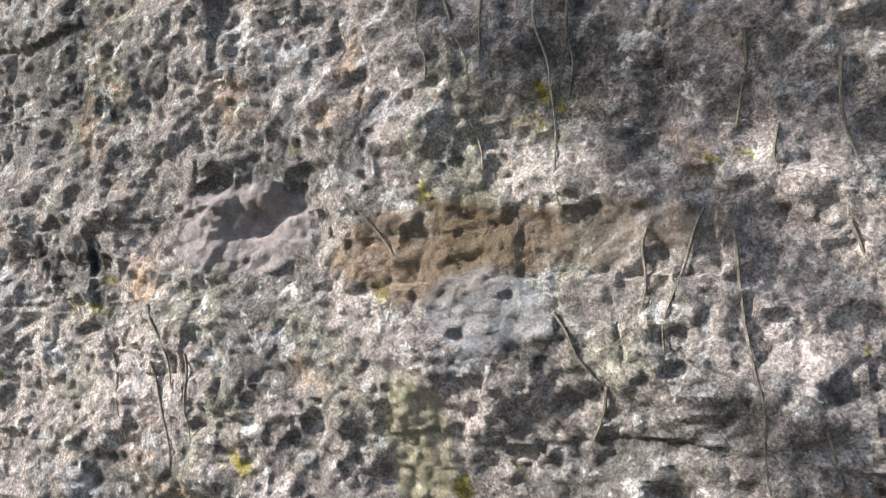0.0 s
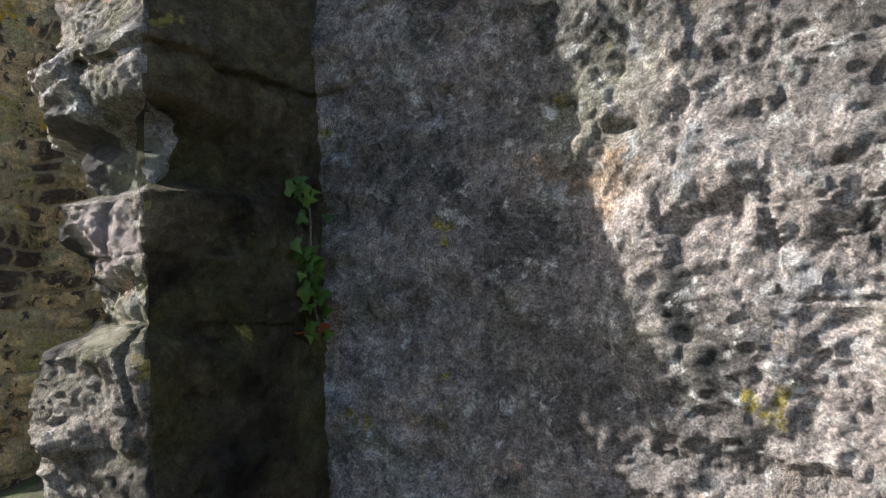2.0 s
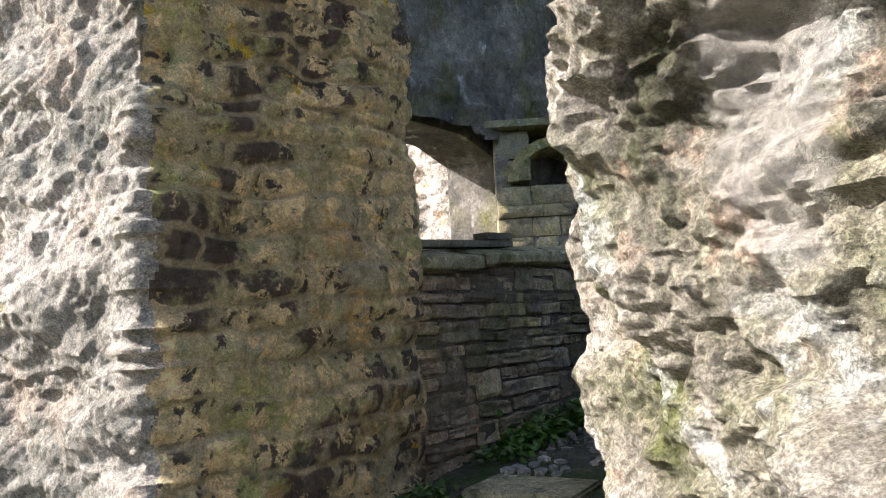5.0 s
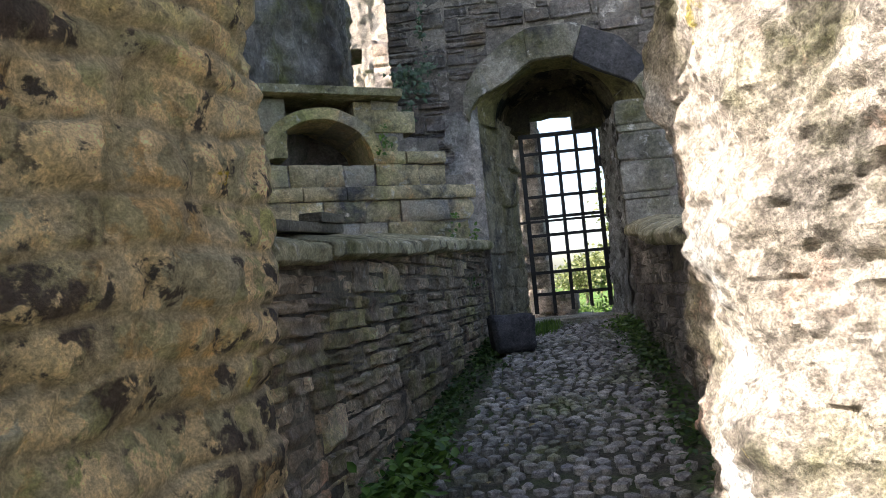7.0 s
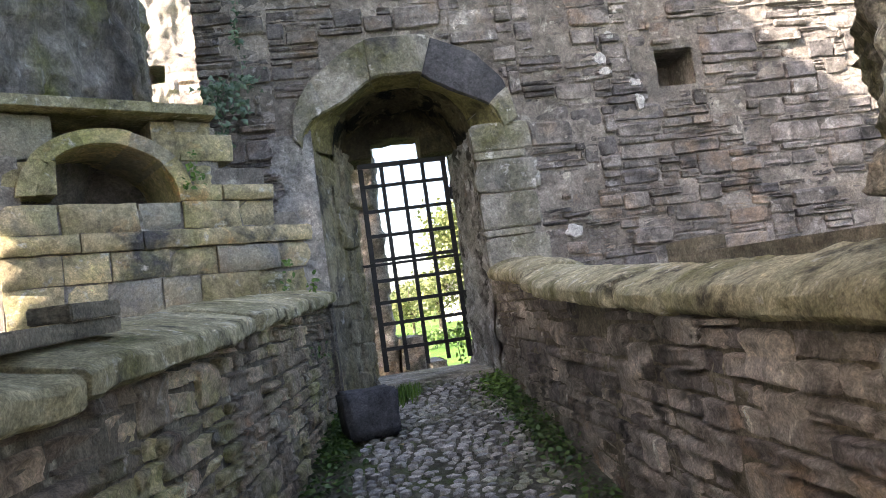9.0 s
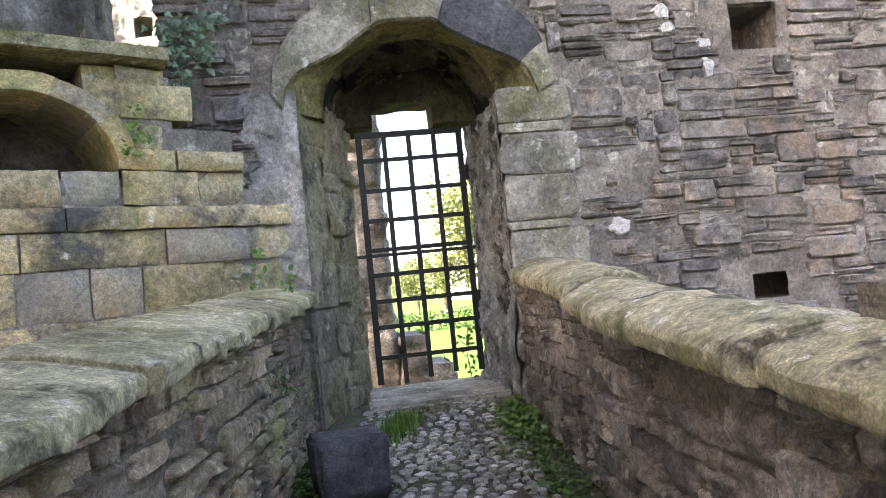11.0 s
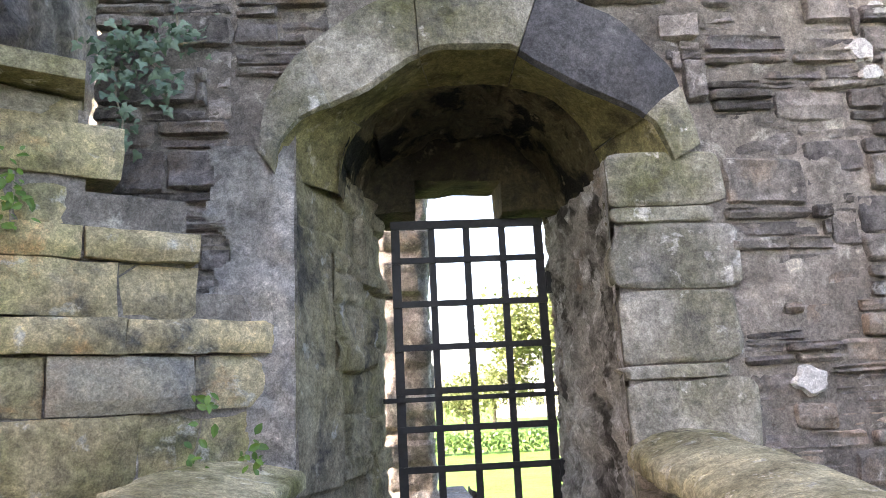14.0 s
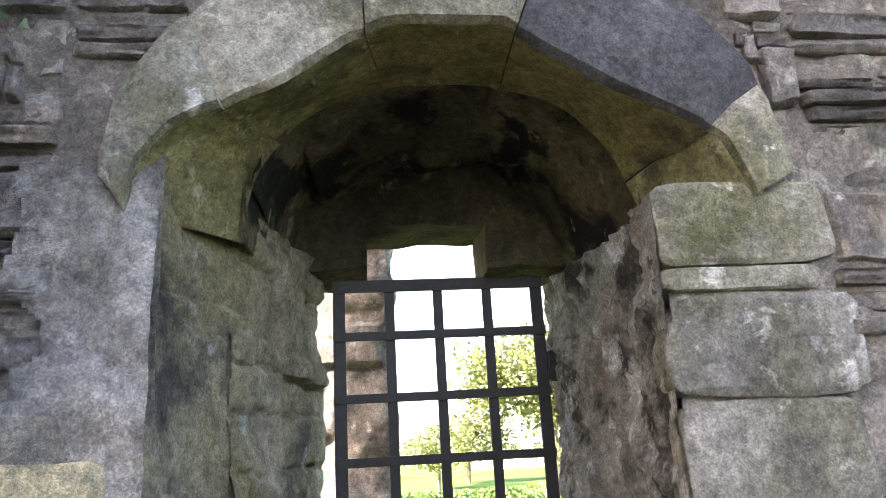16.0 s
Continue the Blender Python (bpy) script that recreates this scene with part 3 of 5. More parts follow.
flat0 = lambda z: (lambda x: z)
HOLES = ((-2.46, -2.10, 3.56, 3.88), (-2.51, -2.26, 1.83, 2.02))


def pierced(p):
    v, f = p
    mid = v[f].mean(1)
    keep = np.ones(len(f), bool)
    for x0, x1, z0, z1 in HOLES:
        keep &= ~((mid[:, 0] > x0) & (mid[:, 0] < x1) & (mid[:, 2] > z0) & (mid[:, 2] < z1))
    return v, f[keep]


front = [patch(-6.25, -5.45, flat0(-0.4), 6.0, YF + 0.018, 0.025, 0.013, 3), patch(-4.15, -3.86, flat0(-0.4), 3.36, YF + 0.018, 0.025, 0.013, 3), patch(-4.15, -3.86, lambda x: polyline_z(ARCH_IN, x) + 0.06, 6.0, YF + 0.018, 0.025, 0.013, 3), pierced(patch(-3.86, 2.0, flat0(-0.4), 6.0, YF + 0.018, 0.025, 0.013, 3)),
         patch(-5.45, -4.15, lambda x: polyline_z(ARCH_IN, x) + 0.06, 6.0, YF + 0.018, 0.025, 0.013, 3)]
solid = [prism([(-5.5, 7.8), (-5.40, 8.1), (-5.19, 8.72), (-5.2, 8.9), (-5.5, 8.9)], -0.4, 4.0), wall_slab((-6.25, -5.5), -0.4, 6.0, YF + 0.06, 8.9), wall_slab((-3.84, -2.52), -0.4, 6.0, YF + 0.06, 8.9), wall_slab((-4.1, -3.84), -0.4, 3.33, YF + 0.06, 8.9), wall_slab((-4.1, -3.84), 4.0, 6.0, YF + 0.06, 8.9), wall_slab((-4.08, -3.84), 3.33, 4.0, YF + 0.42, 8.9), wall_slab((-2.09, 2.0), -0.4, 6.0, YF + 0.06, 8.9), wall_slab((-5.5, -4.1), 4.0, 6.0, YF + 0.06, 8.9),
         wall_slab((-2.52, -2.09), -0.4, 6.0, 8.2, 8.9), wall_slab((-2.52, -2.09), -0.4, 1.83, YF + 0.06, 8.2), wall_slab((-2.52, -2.09), 2.02, 3.56, YF + 0.06, 8.2), wall_slab((-2.52, -2.09), 3.88, 6.0, YF + 0.06, 8.2)]
gate_wall = tagged(mesh_object("wall_gate", *join(*front, *solid), mortar), "dark grey rubble wall of thin weathered stones", "wall", kind="structure")

plaster = stone("old_render", [(0.20, 0.195, 0.185), (0.32, 0.31, 0.295), (0.43, 0.415, 0.395), (0.52, 0.50, 0.48)], [((0.16, 0.15, 0.145), 3.5, 0.26, 0.06, 1), ((0.62, 0.60, 0.58), 7.0, 0.12, 0.04, 1)], bump=1.0, seed=13.0)
pv, pf = patch(-5.86, -5.455, flat0(2.1), 3.46, YF - 0.014, 0.014, 0.017, 31)
pm = pv[pf].mean(1)
pf = pf[pm[:, 0] > -5.74 + 0.07 * fbm(pm, 4, 4, 33) - 0.06 * np.clip(3.0 - pm[:, 2], 0, 1)]
mesh_object("render_patch", pv, pf, plaster, gate_wall, label="grey flaking lime render beside the jamb")

# Jambs and reveals of the gateway
def reveal_push(u, z, p):
    low = np.clip((2.0 - z) / 0.5, 0, 1)
    deep = np.clip((p[:, 1] - 7.66) / 0.16, 0.15, 1)
    return deep * (0.012 * ridged(p, 12, 4, 77, 0.65) + 0.02 * fbm(p, 5, 5, 71, 0.6) + 0.012 * fbm(p, 18, 4, 73, 0.6)) + 0.035 * low * (1 + fbm(p, 4, 3, 75))


def jamb_push(u, z, p):
    ident, edge = coursed(u * 0 + 0.5, z, (0.26, 0.4), (3, 4), 57)
    return 0.008 * fbm(p, 5, 5, 71, 0.6) - 0.012 * (1 - np.clip(edge / 0.012, 0, 1)) + (ident - 0.5) * 0.02


def west_push(u, z, p):
    wob = 0.03 * fbm(p, 4, 3, 72)
    ident, edge = coursed(u + wob, z + wob, (0.08, 0.24), (0.2, 0.45), 58)
    return (ident - 0.5) * 0.05 - 0.014 * (1 - np.clip(edge / 0.02, 0, 1)) + 0.016 * fbm(p, 6, 5, 71, 0.6) + 0.006 * ridged(p, 14, 3, 77, 0.6)


moss_stone = stone("moss_stone", [(0.13, 0.115, 0.083), (0.26, 0.23, 0.165), (0.37, 0.33, 0.24), (0.45, 0.41, 0.31)], [((0.24, 0.215, 0.11), 2.0, 0.38, 0.10, 0.5), ((0.075, 0.07, 0.065), 3.2, 0.26, 0.07, 1), ((0.42, 0.41, 0.38), 7.0, 0.10, 0.04, 1)], bump=0.8, seed=16.0)
rl0 = sweep([(-5.47, YF - 0.01), (-5.42, 7.84), (-5.31, 8.06)], 1.2, 3.44, 0.02, jamb_push, 1)
tagged(mesh_object("wall_gate_jamb", *rl0, moss_stone), "greenish dressed stone jamb of the gateway", "wall", kind="structure")
rl = sweep([(-5.34, 8.0), (-5.30, 8.10), (-5.12, 8.72), (-5.14, 8.95)], 1.2, 3.46, 0.016, west_push, 2)
rr = sweep([(-4.14, 8.95), (-4.18, 8.72), (-4.13, 8.02), (-4.17, YF)], 1.2, 3.37, 0.016, reveal_push, 2)
gate_reveal = tagged(mesh_object("wall_gate_reveal", *rr, rough_reveal), "rough grey stone reveal of the gateway", "wall", kind="structure")
tagged(mesh_object("wall_gate_reveal_west", *rl, moss_stone), "brown mossy coursed reveal of the gateway", "wall", kind="structure")


def arc(pts, n, times=60):
    p, _ = resample(pts, 0.01)
    p = soften(p, times)
    q, _ = resample(p, 0.01)
    i = np.linspace(0, len(q) - 1, n).round().astype(int)
    return q[i]


NA = 49
A0, A1 = arc(ARCH_IN, NA, 12), arc(ARCH_OUT, NA, 30)
A2 = arc([(-5.30, 3.34), (-5.27, 3.54), (-5.16, 3.70), (-5.01, 3.80), (-4.85, 3.85), (-4.47, 3.84), (-4.29, 3.77), (-4.16, 3.63), (-4.09, 3.45), (-4.08, 3.33)], NA)
arch = tagged(new("gate_arch"), "heavy dressed grey stone arch with a splayed soffit", "arch", kind="structure")
cuts = [0, 9, 19, 29, 43, 48]
for k in range(5):
    lo, hi = cuts[k], cuts[k + 1]
    v, f = [], []
    rng = random.Random(k)
    pr = 0.03 + 0.02 * rng.random()
    for i in range(lo, hi + 1):
        e = 0.4 if i in (lo, hi) else 0.0
        g = np.array([0.0, 0.0])
        s = [(A1[i], YF + 0.2, 0), (A1[i], YF - pr + 0.03, 0), (A1[i] * 0.96 + A0[i] * 0.04, YF - pr, 0), ((A1[i] + A0[i]) / 2, YF - pr - 0.012, 0), (A0[i] * 0.95 + A1[i] * 0.05, YF - pr, 0), (A0[i], YF - pr + 0.025, 0),
             (A0[i] * 0.66 + A2[i] * 0.34, YF + 0.09, 0), (A2[i] * 0.66 + A0[i] * 0.34, YF + 0.18, 0), (A2[i], YF + 0.29, 0), (A2[i] + (A1[i] - A0[i]) * 0.6, YF + 0.30, 0)]
        v += [(q[0], y + 0.03 * e, q[1]) for q, y, _ in s]
    P = np.array(v)
    amp = 0.012 * fbm(P, 7, 4, 80 + k)
    P[:, 2] += amp
    P[:, 1] += amp
    n = len(s)
    shrink = 0.994
    mid = P.mean(0)
    P[:, 0] = mid[0] + (P[:, 0] - mid[0]) * shrink
    f = [list(q) for q in grid_faces(hi - lo + 1, n)] + [list(range(n)), list(range((hi - lo) * n, (hi - lo + 1) * n))[::-1]]
    ob = mesh_object("voussoir", P, f, dark_stone if k == 3 else dressed_stone, arch, label="blackened arch stone" if k == 3 else "")
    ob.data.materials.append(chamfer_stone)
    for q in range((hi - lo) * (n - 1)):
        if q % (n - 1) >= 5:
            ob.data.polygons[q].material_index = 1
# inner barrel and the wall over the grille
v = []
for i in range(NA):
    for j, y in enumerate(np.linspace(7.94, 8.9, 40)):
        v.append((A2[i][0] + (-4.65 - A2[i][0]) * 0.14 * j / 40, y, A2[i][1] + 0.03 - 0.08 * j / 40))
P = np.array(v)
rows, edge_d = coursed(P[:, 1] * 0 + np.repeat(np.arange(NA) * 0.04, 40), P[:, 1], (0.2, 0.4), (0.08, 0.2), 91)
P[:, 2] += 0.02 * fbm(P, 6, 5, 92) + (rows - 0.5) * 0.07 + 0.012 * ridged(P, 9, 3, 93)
# The vault's deep shade is put into its near-black stone colours.
vault = tagged(mesh_object("ceiling", P, grid_faces(NA, 40), shaded_vault_stone), "rough stone vault of the gateway, coloured dark for its shade", "vault", kind="structure")
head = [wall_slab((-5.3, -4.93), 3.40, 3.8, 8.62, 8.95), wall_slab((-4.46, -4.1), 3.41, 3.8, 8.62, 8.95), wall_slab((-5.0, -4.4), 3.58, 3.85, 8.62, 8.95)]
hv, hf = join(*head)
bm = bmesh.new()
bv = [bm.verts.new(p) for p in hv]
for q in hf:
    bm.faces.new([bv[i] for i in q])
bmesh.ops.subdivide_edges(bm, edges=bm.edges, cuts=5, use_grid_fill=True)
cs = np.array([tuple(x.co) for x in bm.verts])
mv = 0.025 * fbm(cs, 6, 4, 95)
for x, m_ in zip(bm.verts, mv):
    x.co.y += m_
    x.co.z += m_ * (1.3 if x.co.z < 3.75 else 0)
# Very dark colours here stand for the shade under the arch.
tagged(part("wall_gate_head", bm, shaded_head_stone), "broken stone head over the grille, coloured dark for its shade, with a gap of sky", "wall", kind="structure")

sill = bmesh.new()
box_bm(sill, (-5.16, 8.0, 1.1), (-4.1, 8.95, 1.375), 0.02)
tagged(part("threshold", sill, dressed_stone), "pale worn stone threshold slab under the grille", "threshold", kind="structure")

# ---- parapets ----
LEFT_A, LEFT_B = (-6.03, 2.66), (-5.50, 7.66)
RIGHT_A, RIGHT_B = (-4.15, 7.66), (-4.44, 2.60)


def left_top(u):
    return float(np.interp(2.66 + u, [2.6, 3.3, 4.7, 5.6, 6.5, 7.7], [1.84, 1.87, 1.95, 2.01, 2.05, 2.10]))


def right_top(u):
    return float(np.interp(7.66 - u, [2.5, 3.6, 4.2, 5.0, 6.0, 7.0, 7.7], [1.80, 1.82, 1.835, 1.875, 1.96, 2.07, 2.11]))


def parapet_core(a, b, top, thick):
    a, b = Vector(a), Vector(b)
    t = (b - a).normalized()
    n = Vector((t.y, -t.x))
    span = (b - a).length
    us = np.linspace(0, span, 60)
    zs = np.linspace(-0.4, 1, 40)
    P = np.zeros((60, 40, 3))
    for i, u in enumerate(us):
        q = a + t * u - n * 0.016
        P[i, :, 0], P[i, :, 1] = q.x, q.y
        P[i, :, 2] = np.interp(np.linspace(0, 1, 40), [0, 1], [-0.4, top(u) + 0.03])
    P = P.reshape(-1, 3)
    P[:, 0] += 0.012 * fbm(P, 8, 4, 7)
    v, f = [], []
    for u in us[::6]:
        q, r = a + t * u - n * 0.06, a + t * u - n * thick
        v += [(q.x, q.y, -0.4), (q.x, q.y, top(u) + 0.02), (r.x, r.y, top(u) + 0.02), (r.x, r.y, -0.4)]
    k = len(us[::6])
    f = [[i * 4 + j, i * 4 + (j + 1) % 4, i * 4 + 4 + (j + 1) % 4, i * 4 + 4 + j] for i in range(k - 1) for j in range(4)] + [[0, 3, 2, 1], [k * 4 - 4, k * 4 - 3, k * 4 - 2, k * 4 - 1]]
    return join((P, grid_faces(60, 40)), (v, f))


wall_pl = tagged(mesh_object("wall_parapet_west", *parapet_core(LEFT_A, LEFT_B, left_top, 0.36), mortar_dark), "low brown rubble parapet with stone coping", "wall", kind="structure")
wall_pr = tagged(mesh_object("wall_parapet_east", *parapet_core(RIGHT_A, RIGHT_B, right_top, 0.36), mortar_dark), "low dark rubble parapet with worn stone coping", "wall", kind="structure")


FLAT = [(-0.02, -0.01), (0.055, 0.0), (0.068, 0.010), (0.070, 0.055), (0.058, 0.070), (-0.06, 0.098), (-0.18, 0.122), (-0.30, 0.140), (-0.37, 0.130), (-0.38, -0.01)]
ROUND = [(-0.02, -0.01), (0.045, 0.0), (0.060, 0.015), (0.062, 0.060), (0.045, 0.085), (-0.04, 0.120), (-0.15, 0.145), (-0.26, 0.135), (-0.35, 0.09), (-0.38, -0.01)]


def coping(parent, a, b, top, seed, prof, lengths=(0.45, 0.95)):
    rng = random.Random(seed)
    a, b = Vector(a), Vector(b)
    t = (b - a).normalized()
    n = Vector((t.y, -t.x))
    span, u, k = (b - a).length, 0.0, 0
    while u < span - 0.05:
        w = min(rng.uniform(*lengths), span - u)
        if span - u - w < 0.25:
            w = span - u
        nu = max(4, int(w / 0.025))
        off, lift, lean = rng.uniform(-0.025, 0.025), rng.uniform(-0.012, 0.012), rng.uniform(-0.02, 0.02)
        v = []
        for i in range(nu + 1):
            s = u + 0.009 + (w - 0.018) * i / nu
            end = 1.0 if i in (0, nu) else 0.0
            for d, h in prof:
                q = a + t * s + n * (d * (1 - 0.05 * end) + off)
                v.append((q.x, q.y, top(min(s, span)) + h * (1 - 0.1 * end) + lift + lean * (s - u - w / 2)))
        P = np.array(v)
        e = fbm(P, 5.0, 5, seed + k, 0.55)
        P[:, 2] += 0.009 * terraced(e, 3) + 0.003 * ridged(P, 16, 3, seed, 0.6)
        P[:, :2] += (np.array(n) * 0.016)[None] * (fbm(P, 4.0, 4, seed + 50 + k) + 0.6 * terraced(fbm(P, 9.0, 3, seed + 90 + k), 2))[:, None]
        m = len(prof)
        f = [[i * m + j, i * m + (j + 1) % m, (i + 1) * m + (j + 1) % m, (i + 1) * m + j] for i in range(nu) for j in range(m)] + [list(range(m))[::-1], list(range(nu * m, nu * m + m))]
        mesh_object("coping_slab", P, f, coping_stone, parent)
        u += w
        k += 1


coping(wall_pl, LEFT_A, LEFT_B, left_top, 300, FLAT)
coping(wall_pr, RIGHT_A, RIGHT_B, right_top, 400, ROUND)

# ---- walkway floor ----
fx, fy = np.meshgrid(np.linspace(-6.3, -3.9, 76), np.linspace(1.85, 8.9, 230), indexing="ij")
fp = np.stack([fx.ravel(), fy.ravel(), np.zeros(fx.size)], 1)
fp[:, 2] = ground_height(fp[:, 1]) - 0.012 + 0.014 * fbm(fp, 3, 4, 9)
floor = tagged(mesh_object("floor", *join((fp, grid_faces(76, 230)), prism([(-6.1, 1.9), (-3.9, 1.9), (-3.9, 8.9), (-6.1, 8.9)], -0.5, 0.6)), earth), "earthy cobbled walkway sloping up to the gateway", "floor", kind="structure")

# ---- iron grille ----
grille = tagged(new("iron_gate"), "black flat-bar iron grille gate closed in the gateway", "gate")
YG = 8.75
for x, zb in ((-5.045, 1.42), (-4.845, 1.41), (-4.65, 1.44), (-4.45, 1.46), (-4.245, 1.45)):
    b = bmesh.new()
    w = 0.024 if x in (-5.045, -4.245) else 0.019
    box_bm(b, (x - w, YG - 0.008, zb), (x + w, YG + 0.008, 3.385), 0.003)
    part("upright_bar", b, iron, grille)
for z in (3.365, 3.165, 2.925, 2.69, 2.46, 2.265, 2.06, 1.86, 1.625):
    b = bmesh.new()
    w = 0.024 if z > 3.3 else 0.017
    box_bm(b, (-5.07, YG - 0.024, z - w), (-4.22, YG - 0.008, z + w), 0.003)
    part("cross_bar", b, iron, grille)
b = bmesh.new()
box_bm(b, (-5.16, YG - 0.04, 2.405), (-4.13, YG - 0.024, 2.43), 0.003)
part("draw_bar", b, iron, grille)
for z in (2.02, 3.02):
    b = bmesh.new()
    box_bm(b, (-4.225, YG - 0.03, z - 0.06), (-4.165, YG + 0.012, z + 0.06), 0.006)
    part("hinge_strap", b, iron, grille)

# ---- niche wall ----
K0 = Vector((-5.53, 7.70, 0))
KD = Vector((-0.864, -0.503, 0)).normalized()
KN = Vector((-KD.y, KD.x, 0)) if (-KD.y) > 0 and KD.x < 0 else Vector((KD.y, -KD.x, 0))


def kp(s, z, back=0.0):
    q = K0 + KD * s - KN * back
    return (q.x, q.y, z)


def niche_block(parent, s0, s1, z0, z1, seed, mat=None, depth=0.35, proud=0.0):
    """A dressed block on the niche wall, its face rough and its edges worn."""
    nx, nz = max(4, int((s1 - s0) / 0.05)), max(4, int((z1 - z0) / 0.04))
    rng = np.random.RandomState(seed)
    v = []
    for i in range(nx):
        for k in range(nz):
            a, c = i / (nx - 1), k / (nz - 1)
            rim = min(a * (s1 - s0), (1 - a) * (s1 - s0), c * (z1 - z0), (1 - c) * (z1 - z0))
            bk = 0.022 * (1 - min(1, rim / 0.03)) - proud
            v.append(kp(s0 + 0.004 + a * (s1 - s0 - 0.008), z0 + 0.004 + c * (z1 - z0 - 0.008), bk))
    P = np.array(v)
    e = 0.011 * fbm(P, 6, 5, seed) + 0.010 * terraced(fbm(P, 4, 3, seed + 3), 3)
    w1, w2 = 0.007 * fbm(P, 9, 3, seed + 7), 0.007 * fbm(P, 9, 3, seed + 9)
    P[:, 0] += KD.x * w1
    P[:, 1] += KD.y * w1
    P[:, 2] += w2
    P[:, 0] += KN.x * e
    P[:, 1] += KN.y * e
    ring = [i * nz for i in range(nx)] + [(nx - 1) * nz + k for k in range(1, nz)] + [i * nz + nz - 1 for i in range(nx - 2, -1, -1)] + list(range(nz - 2, 0, -1))
    base, m = len(P), len(ring)
    back = P[ring] - np.array(KN)[None] * depth
    f = [list(q)[::-1] for q in grid_faces(nx, nz)] + [[ring[j], ring[(j + 1) % m], base + (j + 1) % m, base + j] for j in range(m)]
    return mesh_object("block", np.vstack([P, back]), f, mat or niche_stone, parent)


core = []
for s0, s1, z1 in ((0.05, 0.35, 2.85), (0.35, 0.7, 3.2), (0.7, 1.0, 2.95), (1.0, 2.15, 2.9), (2.0, 2.15, 3.5)):
    core.append(prism([kp(s0, 0, 0.03)[:2], kp(s1, 0, 0.03)[:2], kp(s1, 0, 0.9)[:2], kp(s0, 0, 0.9)[:2]], -0.4, z1))
core.append(prism([kp(0.9, 0, 0.75)[:2], kp(2.15, 0, 0.75)[:2], kp(2.15, 0, 0.9)[:2], kp(0.9, 0, 0.9)[:2]], 2.5, 3.55))
core.append(prism([kp(0.7, 0, 0.03)[:2], kp(1.0, 0, 0.03)[:2], kp(1.0, 0, 0.9)[:2], kp(0.7, 0, 0.9)[:2]], 2.5, 3.5))
niche = tagged(mesh_object("wall_niche", *join(*core), mortar), "mossy dressed stone wall stepping up to an arched recess", "wall", kind="structure")
rng = random.Random(5)
z = 0.9
for h, s_from in ((0.24, 0.0), (0.26, 0.0), (0.25, 0.0), (0.26, 0.0), (0.24, 0.0), (0.27, 0.0), (0.20, 0.0), (0.13, 0.0), (0.20, 0.30), (0.12, 0.30)):
    s = s_from
    while s < 2.1:
        w = rng.uniform(0.26, 0.5)
        e = min(2.15, s + w)
        if 2.15 - e < 0.15:
            e = 2.15
        if z > 2.9 and s > 0.9:
            break
        if z > 2.9 and e > 1.02:
            e = 1.02
        niche_block(niche, s, e, z, z + h, int(s * 100) + int(z * 1000), proud=rng.uniform(-0.01, 0.012) + (0.03 if h < 0.15 else 0))
        s = e
    z += h
# sill, spandrels and arch of the recess
NS0, NS1, NZ = 1.02, 1.92, 3.0
arch_c, rad, rise = (NS0 + NS1) / 2, (NS1 - NS0) / 2, 0.36
for k in range(5):
    a0, a1 = math.pi * k / 5, math.pi * (k + 1) / 5
    v = []
    for i in range(7):
        a = a0 + (a1 - a0) * (i + 0.03) / 6.06
        ci, si = math.cos(a), math.sin(a)
        for (rr_, zz_, bk) in ((rad, rise, 0.0), (rad + 0.015, rise + 0.01, -0.004), (rad + 0.11, rise + 0.10, -0.002), (rad + 0.11, rise + 0.10, 0.3), (rad, rise, 0.72)):
            v.append(kp(arch_c + rr_ * ci, min(NZ + zz_ * si, 3.53), bk))
    P = np.array(v)
    P += 0.006 * fbm(P, 8, 3, k)[:, None]
    f = [[i * 5 + j, i * 5 + (j + 1) % 5, i * 5 + 5 + (j + 1) % 5, i * 5 + 5 + j] for i in range(6) for j in range(5)] + [[0, 1, 2, 3, 4], [34, 33, 32, 31, 30]]
    mesh_object("arch_stone", P, f, niche_stone, niche)
for s0, s1 in ((0.72, 1.16), (1.78, 2.15)):
    niche_block(niche, s0, s1, 3.24, 3.54, int(s0 * 77), depth=0.3, proud=-0.012)
    niche_block(niche, s0, s1 - (0.2 if s0 < 1 else -0.0) + 0.0, 3.02, 3.24, int(s0 * 78), depth=0.3, proud=-0.02)
niche_block(niche, 0.58, 0.98, 3.245, 3.45, 611, proud=0.01)
niche_block(niche, 0.78, 1.0, 3.45, 3.545, 612, proud=0.0)
sv, sf = prism([kp(0.74, 0, -0.13)[:2], kp(0.60, 0, 0.95)[:2], kp(2.35, 0, 0.95)[:2], kp(2.35, 0, -0.13)[:2]], 3.55, 3.62)
mesh_object("roof_slab", sv, sf, coping_stone, niche, smooth=False, label="thin mossy stone roof slab")

# ---- tower and distance ----
def tower_push(u, z, p):
    ident, edge = coursed(u + 0.05 * fbm(p, 2, 3, 8), z, (0.15, 0.35), (0.3, 0.8), 29)
    q = p * np.array([1, 1, 0.45])
    return (ident - 0.5) * 0.05 + 0.05 * terraced(fbm(p, 1.6, 5, 81, 0.55), 3) + 0.06 * ridged(q, 2.6, 5, 87, 0.6) + 0.012 * fbm(p, 12, 3, 83)


TW = [(-8.55, 2.6), (-8.0, 4.6), (-7.47, 6.6), (-7.0, 8.2), (-7.1, 9.5)]


def opening_top(y):
    return np.interp(y, [4.9, 5.6, 6.4, 6.85], [3.3, 3.55, 3.5, 3.3])


tv, tf = sweep(TW, -0.4, 9.35, 0.045, tower_push, 3)
tm = tv[tf].mean(1)
